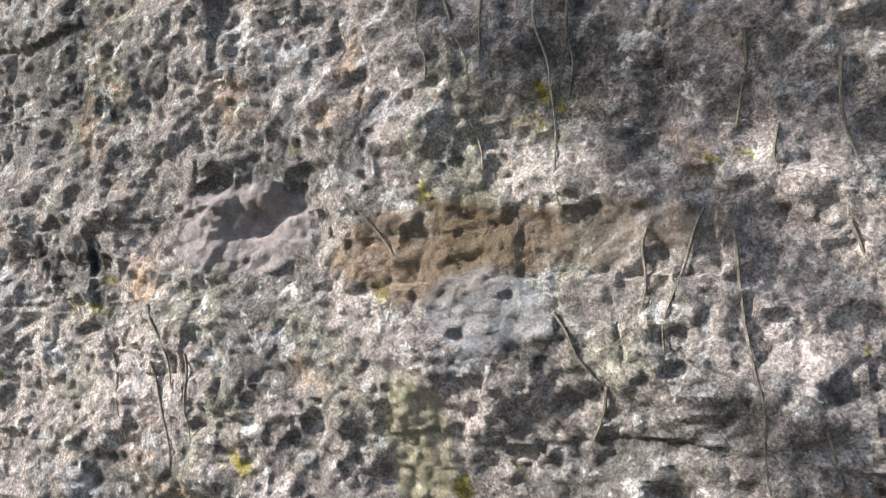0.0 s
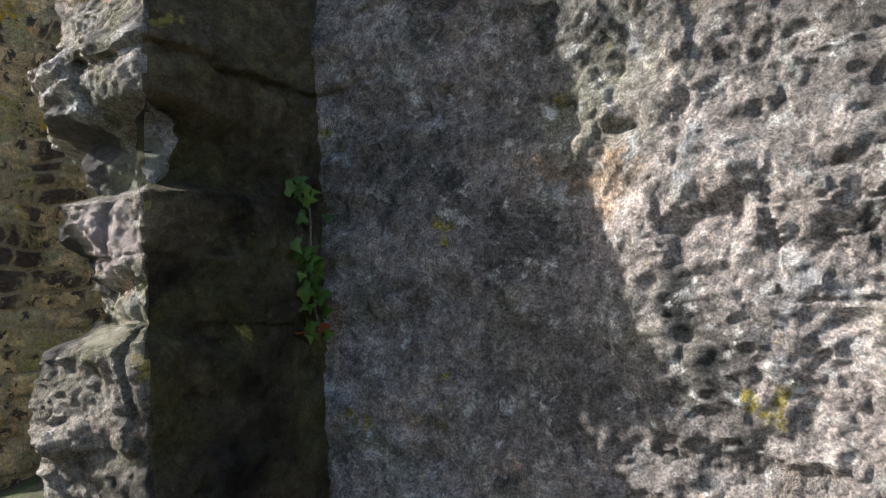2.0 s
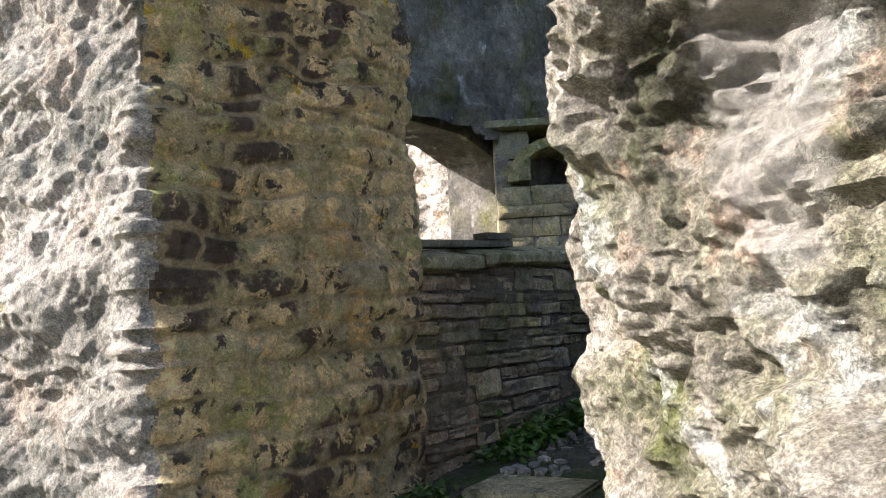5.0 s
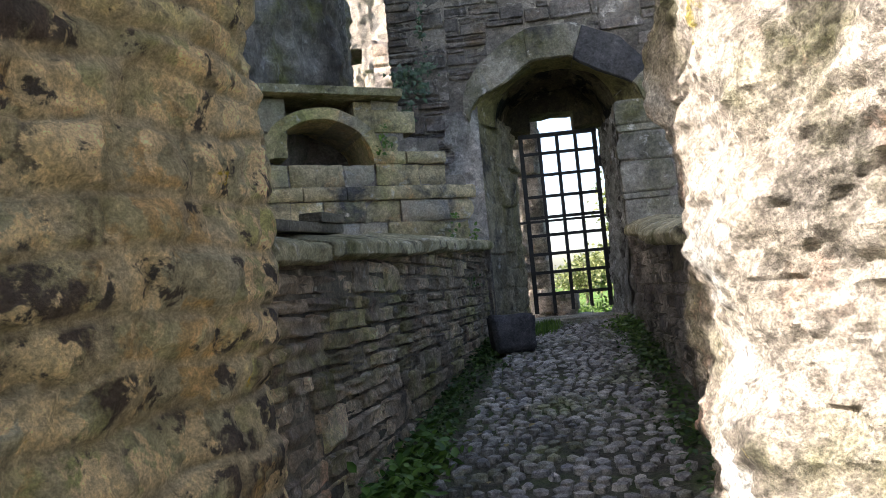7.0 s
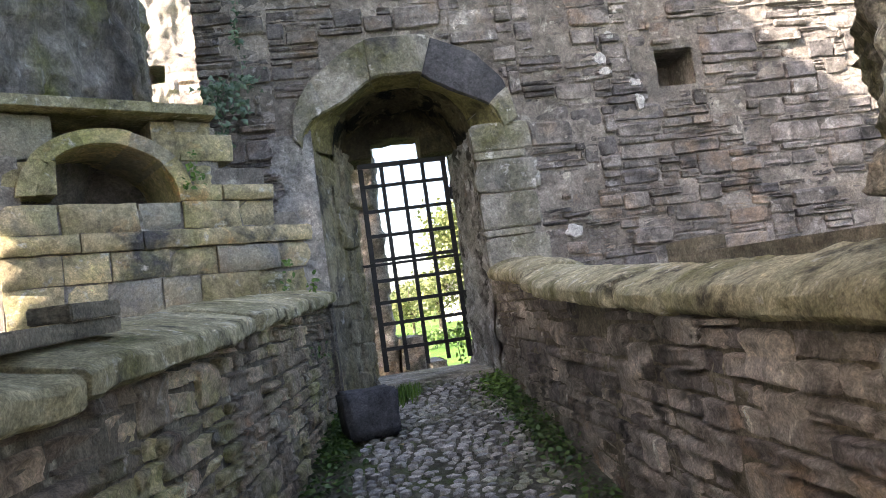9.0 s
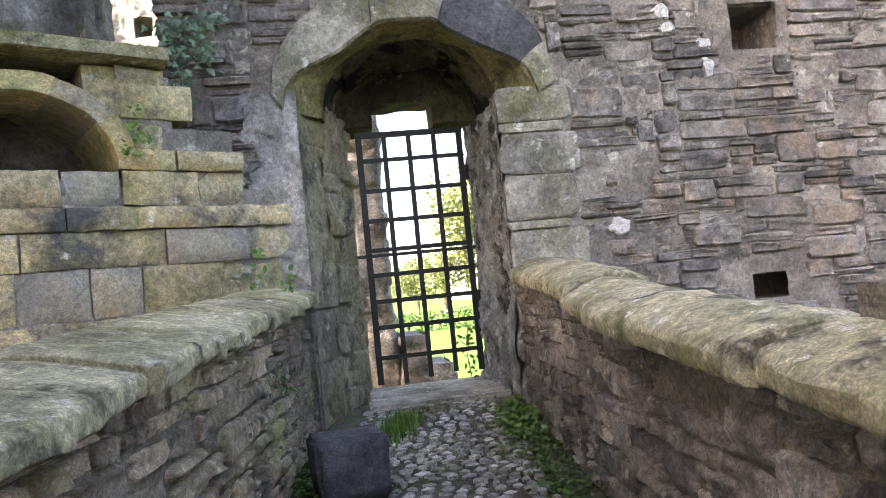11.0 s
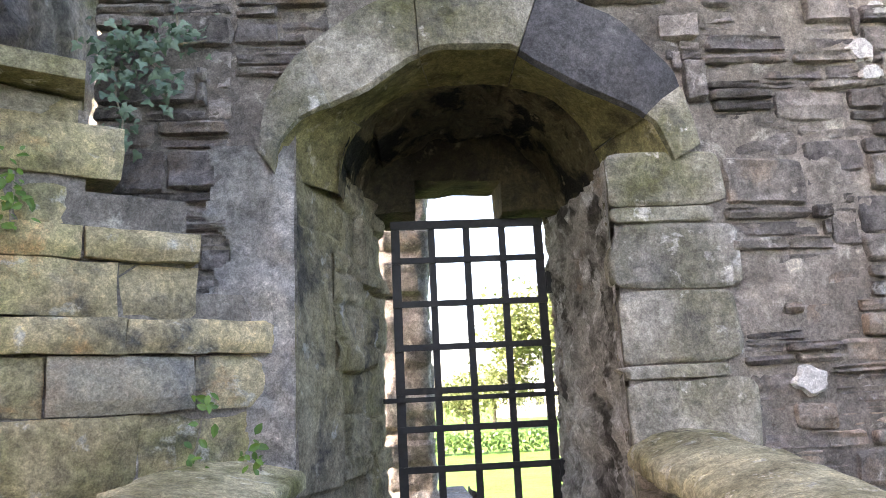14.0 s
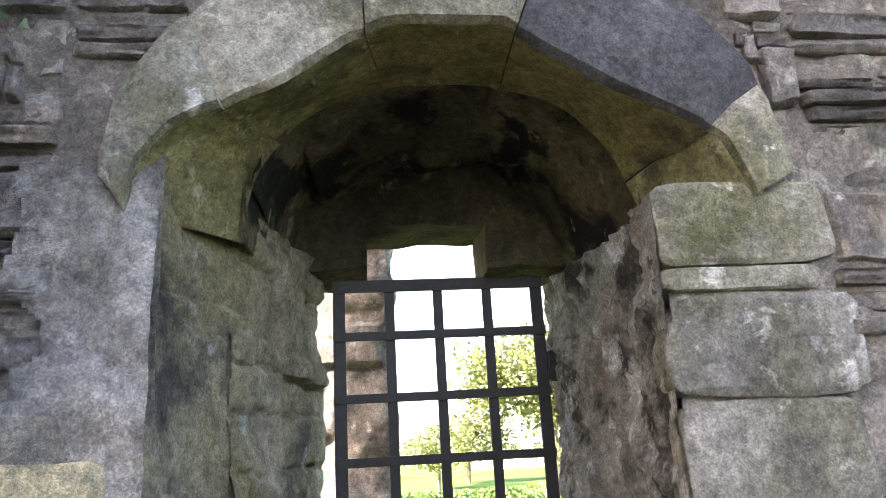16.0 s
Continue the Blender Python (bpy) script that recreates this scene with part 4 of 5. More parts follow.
tf = tf[~((tm[:, 1] > 4.9) & (tm[:, 1] < 6.85) & (tm[:, 2] < opening_top(tm[:, 1])))]


def tower_core(y0, y1, lower):
    """Masonry behind the tower's face between two places, from the height lower(y) up."""
    ys = np.linspace(y0, y1, 10)
    v = []
    for y in ys:
        x = np.interp(y, [q[1] for q in TW], [q[0] for q in TW]) - 0.1
        v += [(x, y, lower(y)), (x, y, 9.3), (x - 0.6, y, 9.3), (x - 0.6, y, lower(y))]
    f = [[i * 4 + a, i * 4 + (a + 1) % 4, i * 4 + 4 + (a + 1) % 4, i * 4 + 4 + a] for i in range(9) for a in range(4)] + [[0, 3, 2, 1], [36, 37, 38, 39]]
    return v, f


tower = tagged(mesh_object("wall_tower", *join((tv, tf), tower_core(2.6, 4.9, lambda y: -0.4), tower_core(4.9, 6.85, opening_top), tower_core(6.85, 9.5, lambda y: -0.4)), tower_stone), "tall dark weathered tower wall with a low side opening", "tower", kind="structure")
bev = sweep([(-11.2, 7.25), (-8.3, 7.0), (-7.40, 6.93)], 0.5, 4.2, 0.03, left_push, 0)
inner = tagged(mesh_object("wall_tower_splay", *join(bev, prism([(-11.2, 7.36), (-8.3, 7.1), (-7.45, 7.05), (-7.45, 7.3), (-8.3, 7.4), (-11.2, 7.6)], 0.5, 4.15)), court_stone), "sunlit pale splay inside the tower opening", "wall", kind="structure")
far_stone = stone("far_stone", [(0.14, 0.13, 0.12), (0.24, 0.215, 0.19), (0.32, 0.285, 0.25)], [((0.2, 0.2, 0.2), 2.0, 0.2, 0.08, 1)], bump=0.8, seed=63.0)
t2 = sweep([(-13, 15.0), (-6.9, 15.0)], -0.4, 11.5, 0.05, tower_push, 0)
t2m = t2[0][t2[1]].mean(1)
t2 = (t2[0], t2[1][~((t2m[:, 0] > -8.2) & (t2m[:, 0] < -7.9) & (t2m[:, 2] > 6.5) & (t2m[:, 2] < 6.85))])


def far_core(x0, x1, z0, z1):
    return prism([(x0, 15.08), (x1, 15.08), (x1, 16), (x0, 16)], z0, z1)


far = tagged(mesh_object("wall_far_tower", *join(t2, far_core(-13, -8.2, -0.4, 11.4), far_core(-7.9, -6.9, -0.4, 11.4), far_core(-8.2, -7.9, -0.4, 6.5), far_core(-8.2, -7.9, 6.85, 11.4)), far_stone), "sunlit pale rubble tower wall in the distance", "tower", kind="structure")

# ---- stones of the walls ----
gate_island = stone("gate_stone_joined", [(0.090, 0.084, 0.080), (0.190, 0.177, 0.168), (0.300, 0.280, 0.266), (0.400, 0.373, 0.354)],
                    [((0.055, 0.052, 0.05), 3.0, 0.28, 0.08, 1), ((0.22, 0.17, 0.13), 2.4, 0.22, 0.08, 1), ((0.56, 0.55, 0.54), 6.0, 0.10, 0.05, 1)], bump=0.9, vary=0.32, seed=11.0, island=True)
top6 = lambda u: 5.95
gw = courses((-3.67, YF), (1.2, YF), 1.0, top6, (0.04, 0.085), (0.12, 0.34), 0.09, 11, gate_skip, gap=0.010, proud=0.03, tilt=0.035)
gw += courses((-6.27, YF), (-5.70, YF), 1.0, top6, (0.04, 0.085), (0.10, 0.30), 0.09, 12, gate_skip, proud=0.026, tilt=0.025)
gw += courses((-5.70, YF), (-3.67, YF), 3.50, top6, (0.04, 0.085), (0.10, 0.34), 0.09, 13, gate_skip, proud=0.026, tilt=0.025)
lay(gate_wall, gate_stone, gate_island, gw, centre=(-3.4, YF, 3.0), group_seed=1)
lp = courses(LEFT_A, LEFT_B, 0.7, left_top, (0.055, 0.10), (0.09, 0.26), 0.09, 21, gap=0.014, proud=0.016, tilt=0.05, tall=(1, 1, 1, 1, 1, 1, 2))
lay(wall_pl, parapet_stone, parapet_stone, lp, centre=(-5.8, 4.2, 1.5), group_seed=2)
rp = courses(RIGHT_A, RIGHT_B, 0.7, right_top, (0.045, 0.08), (0.08, 0.22), 0.08, 22, lambda c, w, h: 4.85 < c.y < 5.4 and c.z > 1.72, gap=0.012, proud=0.02, tilt=0.05, tall=(1, 1, 1, 1, 1, 1, 2))
lay(wall_pr, parapet_dark, parapet_dark, rp, centre=(-4.4, 5.0, 1.6), group_seed=3)
# dressed jamb stones
js = []
rng = random.Random(9)
zj = 1.3
for h in (0.28, 0.30, 0.27, 0.30, 0.06, 0.30, 0.28, 0.07, 0.24):
    w = rng.uniform(0.44, 0.56)
    js.append(((-4.17 + w / 2, YF + 0.035, zj + h / 2), (0, -1, 0), w, 0.10, h - 0.004, 0))
    zj += h
lay(gate_reveal, dressed_stone, dressed_stone, js, name="jamb_stone", blanks=FLATTER)
# cobbles
def cobble_blank(seed):
    bm = bmesh.new()
    bmesh.ops.create_icosphere(bm, subdivisions=1, radius=0.5)
    rng = random.Random(seed)
    for x in bm.verts:
        x.co.z = min(x.co.z, 0.36) + rng.uniform(-0.04, 0.04)
        x.co.x += rng.uniform(-0.07, 0.07)
        x.co.y += rng.uniform(-0.07, 0.07)
    v = [tuple(x.co) for x in bm.verts]
    bm.verts.index_update()
    f = [[x.index for x in q.verts] for q in bm.faces]
    bm.free()
    return v, f


COBBLES = [cobble_blank(s) for s in range(12)]
rng = random.Random(77)
spots = []
y = 2.9
while y < 8.0:
    xl, xr = np.interp(y, [2.66, 7.66], [-6.03, -5.50]) + 0.24, np.interp(y, [2.6, 7.66], [-4.44, -4.15]) - 0.22
    x = xl + rng.uniform(0, 0.06)
    while x < xr:
        w = rng.uniform(0.05, 0.09)
        if rng.random() < np.interp(y, [2.9, 3.4, 4.2], [0.25, 0.5, 0.93]):
            yy = y + rng.uniform(-0.012, 0.012)
            spots.append((x + w / 2, yy, float(ground_height(yy)) - 0.010 + rng.uniform(-0.008, 0.006), w, rng.uniform(0.05, 0.075)))
        x += w + rng.uniform(0.004, 0.016)
    y += 0.064
cob_meshes = blank_meshes("cobble", COBBLES, cobble_stone)
cob_island = stone("cobble_joined", [(0.148, 0.143, 0.131), (0.274, 0.264, 0.244), (0.400, 0.389, 0.367)], [((0.10, 0.11, 0.05), 2.0, 0.2, 0.1, 1)], bump=0.4, vary=0.35, rough=0.62, seed=51.0, island=True)
spots.sort(key=lambda p: abs(p[1] - 4.6))
rest = []
for i, (x, y, z, w, l) in enumerate(spots):
    m = Matrix.Translation((x, y, z)) @ Matrix.Rotation(rng.uniform(-0.4, 0.4), 4, "Z") @ Matrix.Diagonal((w, l, 0.07, 1))
    k = rng.randrange(12)
    if i < 300:
        ob = new("cobble", cob_meshes[k])
        ob.parent, ob.matrix_basis = floor, m
    else:
        rest.append(([m @ Vector(p) for p in COBBLES[k][0]], COBBLES[k][1]))
tagged(mesh_object("cobbles", *join(*rest), cob_island, floor), kind="stuff")

# ---- leaves, plants and trees ----
def leaf_material(name, dark, light):
    mat = bpy.data.materials.new(name)
    nt, bsdf = nodes_of(mat)
    g = nt.nodes.new("ShaderNodeNewGeometry")
    o = nt.nodes.new("ShaderNodeObjectInfo")
    add = nt.nodes.new("ShaderNodeMath")
    add.operation = "FRACT"
    plus = nt.nodes.new("ShaderNodeMath")
    nt.links.new(g.outputs["Random Per Island"], plus.inputs[0])
    nt.links.new(o.outputs["Random"], plus.inputs[1])
    nt.links.new(plus.outputs[0], add.inputs[0])
    c = ramp(nt, add.outputs[0], [(0.0, dark), (1.0, light)])
    nt.links.new(mix(nt, 0.5, c, ramp(nt, noise_node(nt, mapped(nt), 60, 4), [(0.3, (0.6, 0.6, 0.6)), (0.7, (1.3, 1.3, 1.3))]), "MULTIPLY"), bsdf.inputs["Base Color"])
    bsdf.inputs["Roughness"].default_value = 0.45
    tr = nt.nodes.new("ShaderNodeBsdfTranslucent")
    nt.links.new(c, tr.inputs[0])
    ms = nt.nodes.new("ShaderNodeMixShader")
    ms.inputs[0].default_value = 0.3
    nt.links.new(bsdf.outputs[0], ms.inputs[1])
    nt.links.new(tr.outputs[0], ms.inputs[2])
    nt.links.new(ms.outputs[0], nt.nodes["Material Output"].inputs[0])
    return mat


ivy_leaf = leaf_material("ivy_leaf", (0.04, 0.085, 0.045), (0.17, 0.25, 0.16))
fresh_leaf = leaf_material("fresh_leaf", (0.05, 0.12, 0.02), (0.15, 0.26, 0.04))
weed_leaf = leaf_material("weed_leaf", (0.03, 0.07, 0.015), (0.11, 0.18, 0.04))
tree_leaf = leaf_material("tree_leaf", (0.09, 0.12, 0.04), (0.19, 0.21, 0.08))
fallen_leaf = leaf_material("fallen_leaf", (0.22, 0.16, 0.05), (0.42, 0.33, 0.14))
bark = stone("bark", [(0.05, 0.04, 0.03), (0.10, 0.085, 0.065), (0.17, 0.15, 0.12)], bump=1.0, seed=67.0)
stem_mat = stone("dry_stem", [(0.16, 0.14, 0.11), (0.27, 0.24, 0.19), (0.38, 0.34, 0.28)], bump=0.6, seed=71.0)
wood = stone("weathered_board", [(0.10, 0.09, 0.07), (0.18, 0.165, 0.13), (0.25, 0.23, 0.18)], [((0.08, 0.075, 0.06), 4.0, 0.25, 0.1, 6)], bump=0.6, seed=75.0)
rust = plain("rusty_iron", (0.30, 0.09, 0.03), 0.85, 0.1, 0.5, 60)
lime = stone("lime", [(0.36, 0.36, 0.355), (0.48, 0.48, 0.47), (0.60, 0.60, 0.59)], bump=0.6, seed=79.0)

IVY = ([(0, 0, 0), (0.32, -0.08, 0.03), (0.5, 0.22, -0.04), (0.24, 0.36, 0.02), (0.0, 0.95, -0.1), (-0.24, 0.36, 0.02), (-0.5, 0.22, -0.04), (-0.32, -0.08, 0.03), (0, 0.3, 0.06)],
       [(8, 0, 1), (8, 1, 2), (8, 2, 3), (8, 3, 4), (8, 4, 5), (8, 5, 6), (8, 6, 7), (8, 7, 0)])
OVAL = ([(0, 0, 0), (0.28, 0.3, 0.03), (0.25, 0.65, 0.02), (0, 1, -0.08), (-0.25, 0.65, 0.02), (-0.28, 0.3, 0.03), (0, 0.5, -0.04)], [(6, 0, 1), (6, 1, 2), (6, 2, 3), (6, 3, 4), (6, 4, 5), (6, 5, 0)])
BLADE = ([(-0.04, 0, 0), (0.04, 0, 0), (0.03, 0.6, 0.06), (0, 1, 0.2), (-0.03, 0.6, 0.06)], [(0, 1, 2, 4), (4, 2, 3)])


def leaf_mesh(shape, mat):
    me = bpy.data.meshes.new("leaf")
    me.from_pydata(shape[0], [], shape[1])
    me.materials.append(mat)
    return me


def leaf_pose(rng, at, face, size, spread=0.7):
    """A leaf at a place, its upper side turned roughly along face, its tip drooping."""
    n = (Vector(face).normalized() + Vector((rng.uniform(-1, 1), rng.uniform(-1, 1), rng.uniform(-1, 1))) * spread).normalized()
    tip = Vector((rng.uniform(-1, 1), rng.uniform(-1, 1), rng.uniform(-1.2, 0.3)))
    y = (tip - n * tip.dot(n)).normalized()
    x = y.cross(n)
    m = Matrix((x, y, n)).transposed().to_4x4()
    return Matrix.Translation(at) @ m @ Matrix.Diagonal((size, size, size, 1))


def tube(points, radius, sides=5):
    pts = [Vector(p) for p in points]
    v, f = [], []
    for i, p in enumerate(pts):
        t = (pts[min(i + 1, len(pts) - 1)] - pts[max(i - 1, 0)]).normalized()
        a = t.orthogonal().normalized()
        b = t.cross(a)
        r = radius[i] if isinstance(radius, list) else radius
        v += [tuple(p + (a * math.cos(2 * math.pi * k / sides) + b * math.sin(2 * math.pi * k / sides)) * r) for k in range(sides)]
    for i in range(len(pts) - 1):
        f += [[i * sides + k, i * sides + (k + 1) % sides, i * sides + sides + (k + 1) % sides, i * sides + sides + k] for k in range(sides)]
    f += [list(range(sides))[::-1], list(range(len(v) - sides, len(v)))]
    return v, f


def climber(name, label, strands, face, count, size, shape, mat, seed, spread=0.7, bush=0.06):
    """A climbing plant: strands are lists of places; leaves sit along them."""
    rng = random.Random(seed)
    plant = tagged(new(name), label, "plant")
    me = leaf_mesh(shape, mat)
    for s in strands:
        p, _ = resample(s, 0.04)
        p = p + 0.012 * np.stack([fbm(p, 9, 2, seed), fbm(p, 9, 2, seed + 1), fbm(p, 9, 2, seed + 2)], 1)
        mesh_object("stem", *tube(p, 0.004), stem_mat, plant)
    lens = [sum((Vector(a) - Vector(b)).length for a, b in zip(s, s[1:])) for s in strands]
    for _ in range(count):
        s = rng.choices(strands, lens)[0]
        k = rng.randrange(len(s) - 1)
        at = Vector(s[k]).lerp(Vector(s[k + 1]), rng.random())
        at += Vector((rng.gauss(0, bush), rng.gauss(0, bush), rng.gauss(0, bush))) * 0.6 + Vector(face) * rng.uniform(0.01, 0.05)
        ob = new("leaf", me)
        ob.parent, ob.matrix_basis = plant, leaf_pose(rng, at, face, size * rng.uniform(0.6, 1.25), spread)
    return plant


# ivy on the gate wall's corner
climber("ivy", "dark green ivy hanging on the gate wall's corner", [[(-6.20, 7.62, 3.9), (-6.15, 7.6, 3.75), (-6.10, 7.6, 3.45)], [(-6.20, 7.6, 3.85), (-6.0, 7.59, 3.86), (-5.80, 7.6, 3.90)], [(-6.1, 7.6, 3.9), (-5.98, 7.6, 3.75), (-5.95, 7.6, 3.62)]], (0, -1, 0.3), 230, 0.046, IVY, ivy_leaf, 1)
climber("ivy", "thin ivy strand climbing the gate wall", [[(-5.92, 7.61, 3.9), (-5.93, 7.6, 4.2), (-5.90, 7.6, 4.55), (-5.86, 7.6, 4.75)]], (0, -1, 0.2), 60, 0.045, IVY, ivy_leaf, 2, bush=0.04)
climber("creeper", "small bright green creeper in the court corner", [[(-3.44, 1.42, 1.42), (-3.43, 1.40, 1.65), (-3.45, 1.40, 1.92)]], (0.4, -1, 0.2), 44, 0.055, IVY, fresh_leaf, 3, bush=0.035)
climber("fern", "small bright green fern growing beside the recess", [[kp(0.93, 3.22, -0.03), kp(0.93, 3.05, -0.05)]], (KN.x, KN.y, 0.5), 46, 0.04, OVAL, fresh_leaf, 4, bush=0.05)
climber("weed", "small green weed rooted in the niche wall joint", [[kp(0.28, 2.46, -0.03), kp(0.33, 2.3, -0.05), kp(0.36, 2.18, -0.04)]], (KN.x, KN.y, 0.5), 26, 0.042, OVAL, fresh_leaf, 5, bush=0.04)
climber("weed", "small green weed at the coping's end", [[(-5.56, 7.55, 2.2), (-5.58, 7.5, 2.28)]], (0, -1, 0.5), 16, 0.04, OVAL, fresh_leaf, 6, bush=0.04)
climber("weed", "small green sprig on the parapet face", [[(-5.60, 6.4, 1.85), (-5.57, 6.35, 1.74)]], (1, -0.4, 0.4), 20, 0.035, OVAL, weed_leaf, 7, bush=0.04)


def weeds(name, label, along, count, size, shape, mat, seed, rise=0.6, width=0.07):
    """Low plants along a line on the ground, joined: nobody could count their leaves."""
    rng = random.Random(seed)
    pieces = []
    for _ in range(count):
        k = rng.randrange(len(along) - 1)
        at = Vector(along[k]).lerp(Vector(along[k + 1]), rng.random())
        clump = 0.5 + 0.5 * noise.noise(Vector((at.x * 3, at.y * 3, seed)))
        if rng.random() > clump * 1.5:
            continue
        at += Vector((rng.gauss(0, width), rng.gauss(0, width), 0))
        at.z = float(ground_height(at.y)) + 0.006 + abs(rng.gauss(0, 0.035)) * clump * rise * 1.5
        m = leaf_pose(rng, at, (0, 0, 1), size * rng.uniform(0.5, 1.4), 0.8) if shape is not BLADE else Matrix.Translation(at) @ Euler((rng.uniform(0.6, 1.5), 0, rng.uniform(0, 6.3))).to_matrix().to_4x4() @ Matrix.Diagonal((size, size * rng.uniform(0.5, 1.2), size, 1))
        pieces.append(([m @ Vector(p) for p in shape[0]], shape[1]))
    return tagged(mesh_object(name, *join(*pieces), mat), label, "weeds", kind="stuff")


def gl(x, y):
    return (x, y, float(ground_height(y)))


weeds("weeds", "low green weeds along the parapet's foot", [gl(-5.86, 3.2), gl(-5.72, 4.6), gl(-5.54, 6.2), gl(-5.42, 7.2)], 2600, 0.035, OVAL, weed_leaf, 1)
weeds("weeds", "thick green weeds by the passage floor", [gl(-5.80, 3.3), gl(-5.68, 4.2)], 900, 0.05, OVAL, fresh_leaf, 2, 1.6)
weeds("weeds", "low weeds along the darker parapet's foot", [gl(-4.52, 3.4), gl(-4.40, 5.6), gl(-4.28, 7.3)], 2000, 0.035, OVAL, weed_leaf, 3)
weeds("weeds", "green weeds beside the gate threshold", [gl(-4.35, 7.0), gl(-4.25, 7.75)], 700, 0.04, OVAL, fresh_leaf, 4, 1.2)
weeds("grass_tuft", "bright grass tuft by the gate threshold", [gl(-5.1, 7.2), gl(-4.95, 7.6)], 700, 0.09, BLADE, fresh_leaf, 5, 0.1, 0.05)
weeds("weeds", "small weeds at the foot of the passage reveal", [gl(-6.0, 2.25), gl(-5.8, 2.7)], 420, 0.04, OVAL, weed_leaf, 6, 1.0, 0.05)
rng = random.Random(8)
leaf_me = leaf_mesh(OVAL, fallen_leaf)
for k in range(26):
    y = rng.uniform(3.2, 7.6)
    x = rng.uniform(-5.5, -4.5)
    ob = new("fallen_leaf", leaf_me)
    ob.matrix_basis = leaf_pose(rng, (x, y, float(ground_height(y)) + 0.032), (0, 0, 1), rng.uniform(0.03, 0.06), 0.25)
    tagged(ob, "dry yellow-brown fallen leaf on the cobbles", "leaf", "fallen leaves")

climber("fern", "yellow-green fern on top of the passage wall", [[(-6.20, 1.62, 3.35), (-6.18, 1.60, 3.15)], [(-6.6, 1.5, 3.4), (-6.62, 1.48, 3.2)]], (0.5, -1, 0.3), 40, 0.06, OVAL, fresh_leaf, 8, bush=0.05)
climber("weed", "tall green weed beside the grille", [[(-4.30, 8.93, 1.38), (-4.32, 8.93, 1.55), (-4.30, 8.95, 1.80)]], (0, -1, 0.4), 44, 0.045, OVAL, fresh_leaf, 9, bush=0.05)
for k, (x0, x1, y0, y1) in enumerate(((-5.80, -5.38, 2.15, 2.62), (-5.36, -4.95, 2.2, 2.66), (-5.7, -5.2, 2.66, 3.0))):
    slab = bmesh.new()
    zf = float(ground_height((y0 + y1) / 2))
    box_bm(slab, (x0, y0, zf - 0.06), (x1, y1, zf + 0.025), 0.012)
    part("flagstone", slab, coping_stone, floor)

# dry stems on the court wall
face = np.array(v1[0])
face = face[(face[:, 0] > -3.2) & (face[:, 2] > 0.9) & (face[:, 2] < 2.4)]
STEMS = [(-0.66, 2.12, -0.64, 1.93), (-0.61, 2.11, -0.54, 1.90), (-0.52, 2.10, -0.51, 1.94), (-0.38, 2.07, -0.35, 1.60), (-0.33, 2.06, -0.32, 1.86), (0.17, 1.86, 0.18, 1.66), (0.01, 1.93, -0.02, 1.75),
         (-0.18, 1.57, -0.20, 1.41), (-0.09, 1.60, -0.18, 1.29), (-0.03, 1.56, 0.01, 1.07), (-0.37, 1.41, -0.28, 1.26), (-0.28, 1.26, -0.32, 1.13), (0.10, 1.22, 0.13, 1.09), (-1.45, 1.46, -1.39, 1.24),
         (-1.60, 1.33, -1.57, 1.10), (-1.46, 1.31, -1.41, 1.04), (0.05, 1.75, 0.06, 1.66), (0.18, 1.56, 0.18, 1.48), (-0.87, 1.70, -0.72, 1.52), (-1.35, 1.33, -1.34, 1.1), (-0.55, 1.83, -0.53, 1.72)]
for k, (xa, za, xb, zb) in enumerate(STEMS):
    n = max(6, int(math.hypot(xb - xa, zb - za) / 0.02))
    pts = []
    for i in range(n + 1):
        s = i / n
        x = xa + (xb - xa) * s + 0.03 * noise.noise(Vector((s * 3, k * 1.3, 0.5))) + 0.009 * noise.noise(Vector((s * 11, k * 1.7, 5.5)))
        z = za + (zb - za) * s
        d = np.argmin((face[:, 0] - x) ** 2 + (face[:, 2] - z) ** 2)
        pts.append((x, face[d, 1], z))
    P = soften(np.array(pts), 3) - np.array([0, 0.003, 0])
    stem = mesh_object("dry_stem", *tube(P, [0.0042 - 0.0024 * i / n for i in range(n + 1)]), stem_mat)
    tagged(stem, "thin dry creeper stem clinging to the court wall", "stem", "dry stems on the court wall")

# rusty bracket in the court corner
bk = bmesh.new()
box_bm(bk, (-3.49, 1.36, 1.43), (-3.43, 1.50, 1.438), 0.002)
box_bm(bk, (-3.485, 1.40, 1.438), (-3.435, 1.48, 1.462), 0.008)
tagged(part("iron_bracket", bk, rust), "small rusty iron cramp in the court wall corner", "bracket")

# ---- loose things on the walkway ----
bk = bmesh.new()
box_bm(bk, (-0.17, -0.15, 0.0), (0.17, 0.15, 0.29), 0.018)
bmesh.ops.subdivide_edges(bk, edges=[e for e in bk.edges if e.calc_length() > 0.1], cuts=5, use_grid_fill=True)
cs = np.array([tuple(x.co) for x in bk.verts])
mv = 0.014 * fbm(cs, 7, 4, 131)
for x, m_ in zip(bk.verts, mv):
    x.co += x.co.normalized() * m_
    x.co.x *= 1 - 0.25 * (0.29 - x.co.z)
block = tagged(part("stone_block", bk, dark_stone, smooth=True), "dark squared stone block standing on the cobbles", "stone block")
block.matrix_basis = pose(-5.31, 6.50, float(ground_height(6.5)) + 0.0, 0, 0, 12)


def board(lo, hi, m, label):
    b = bmesh.new()
    box_bm(b, lo, hi, 0.004)
    ob = tagged(part("timber_board", b, wood), label, "board", "boards on the parapets")
    ob.matrix_basis = m
    return ob


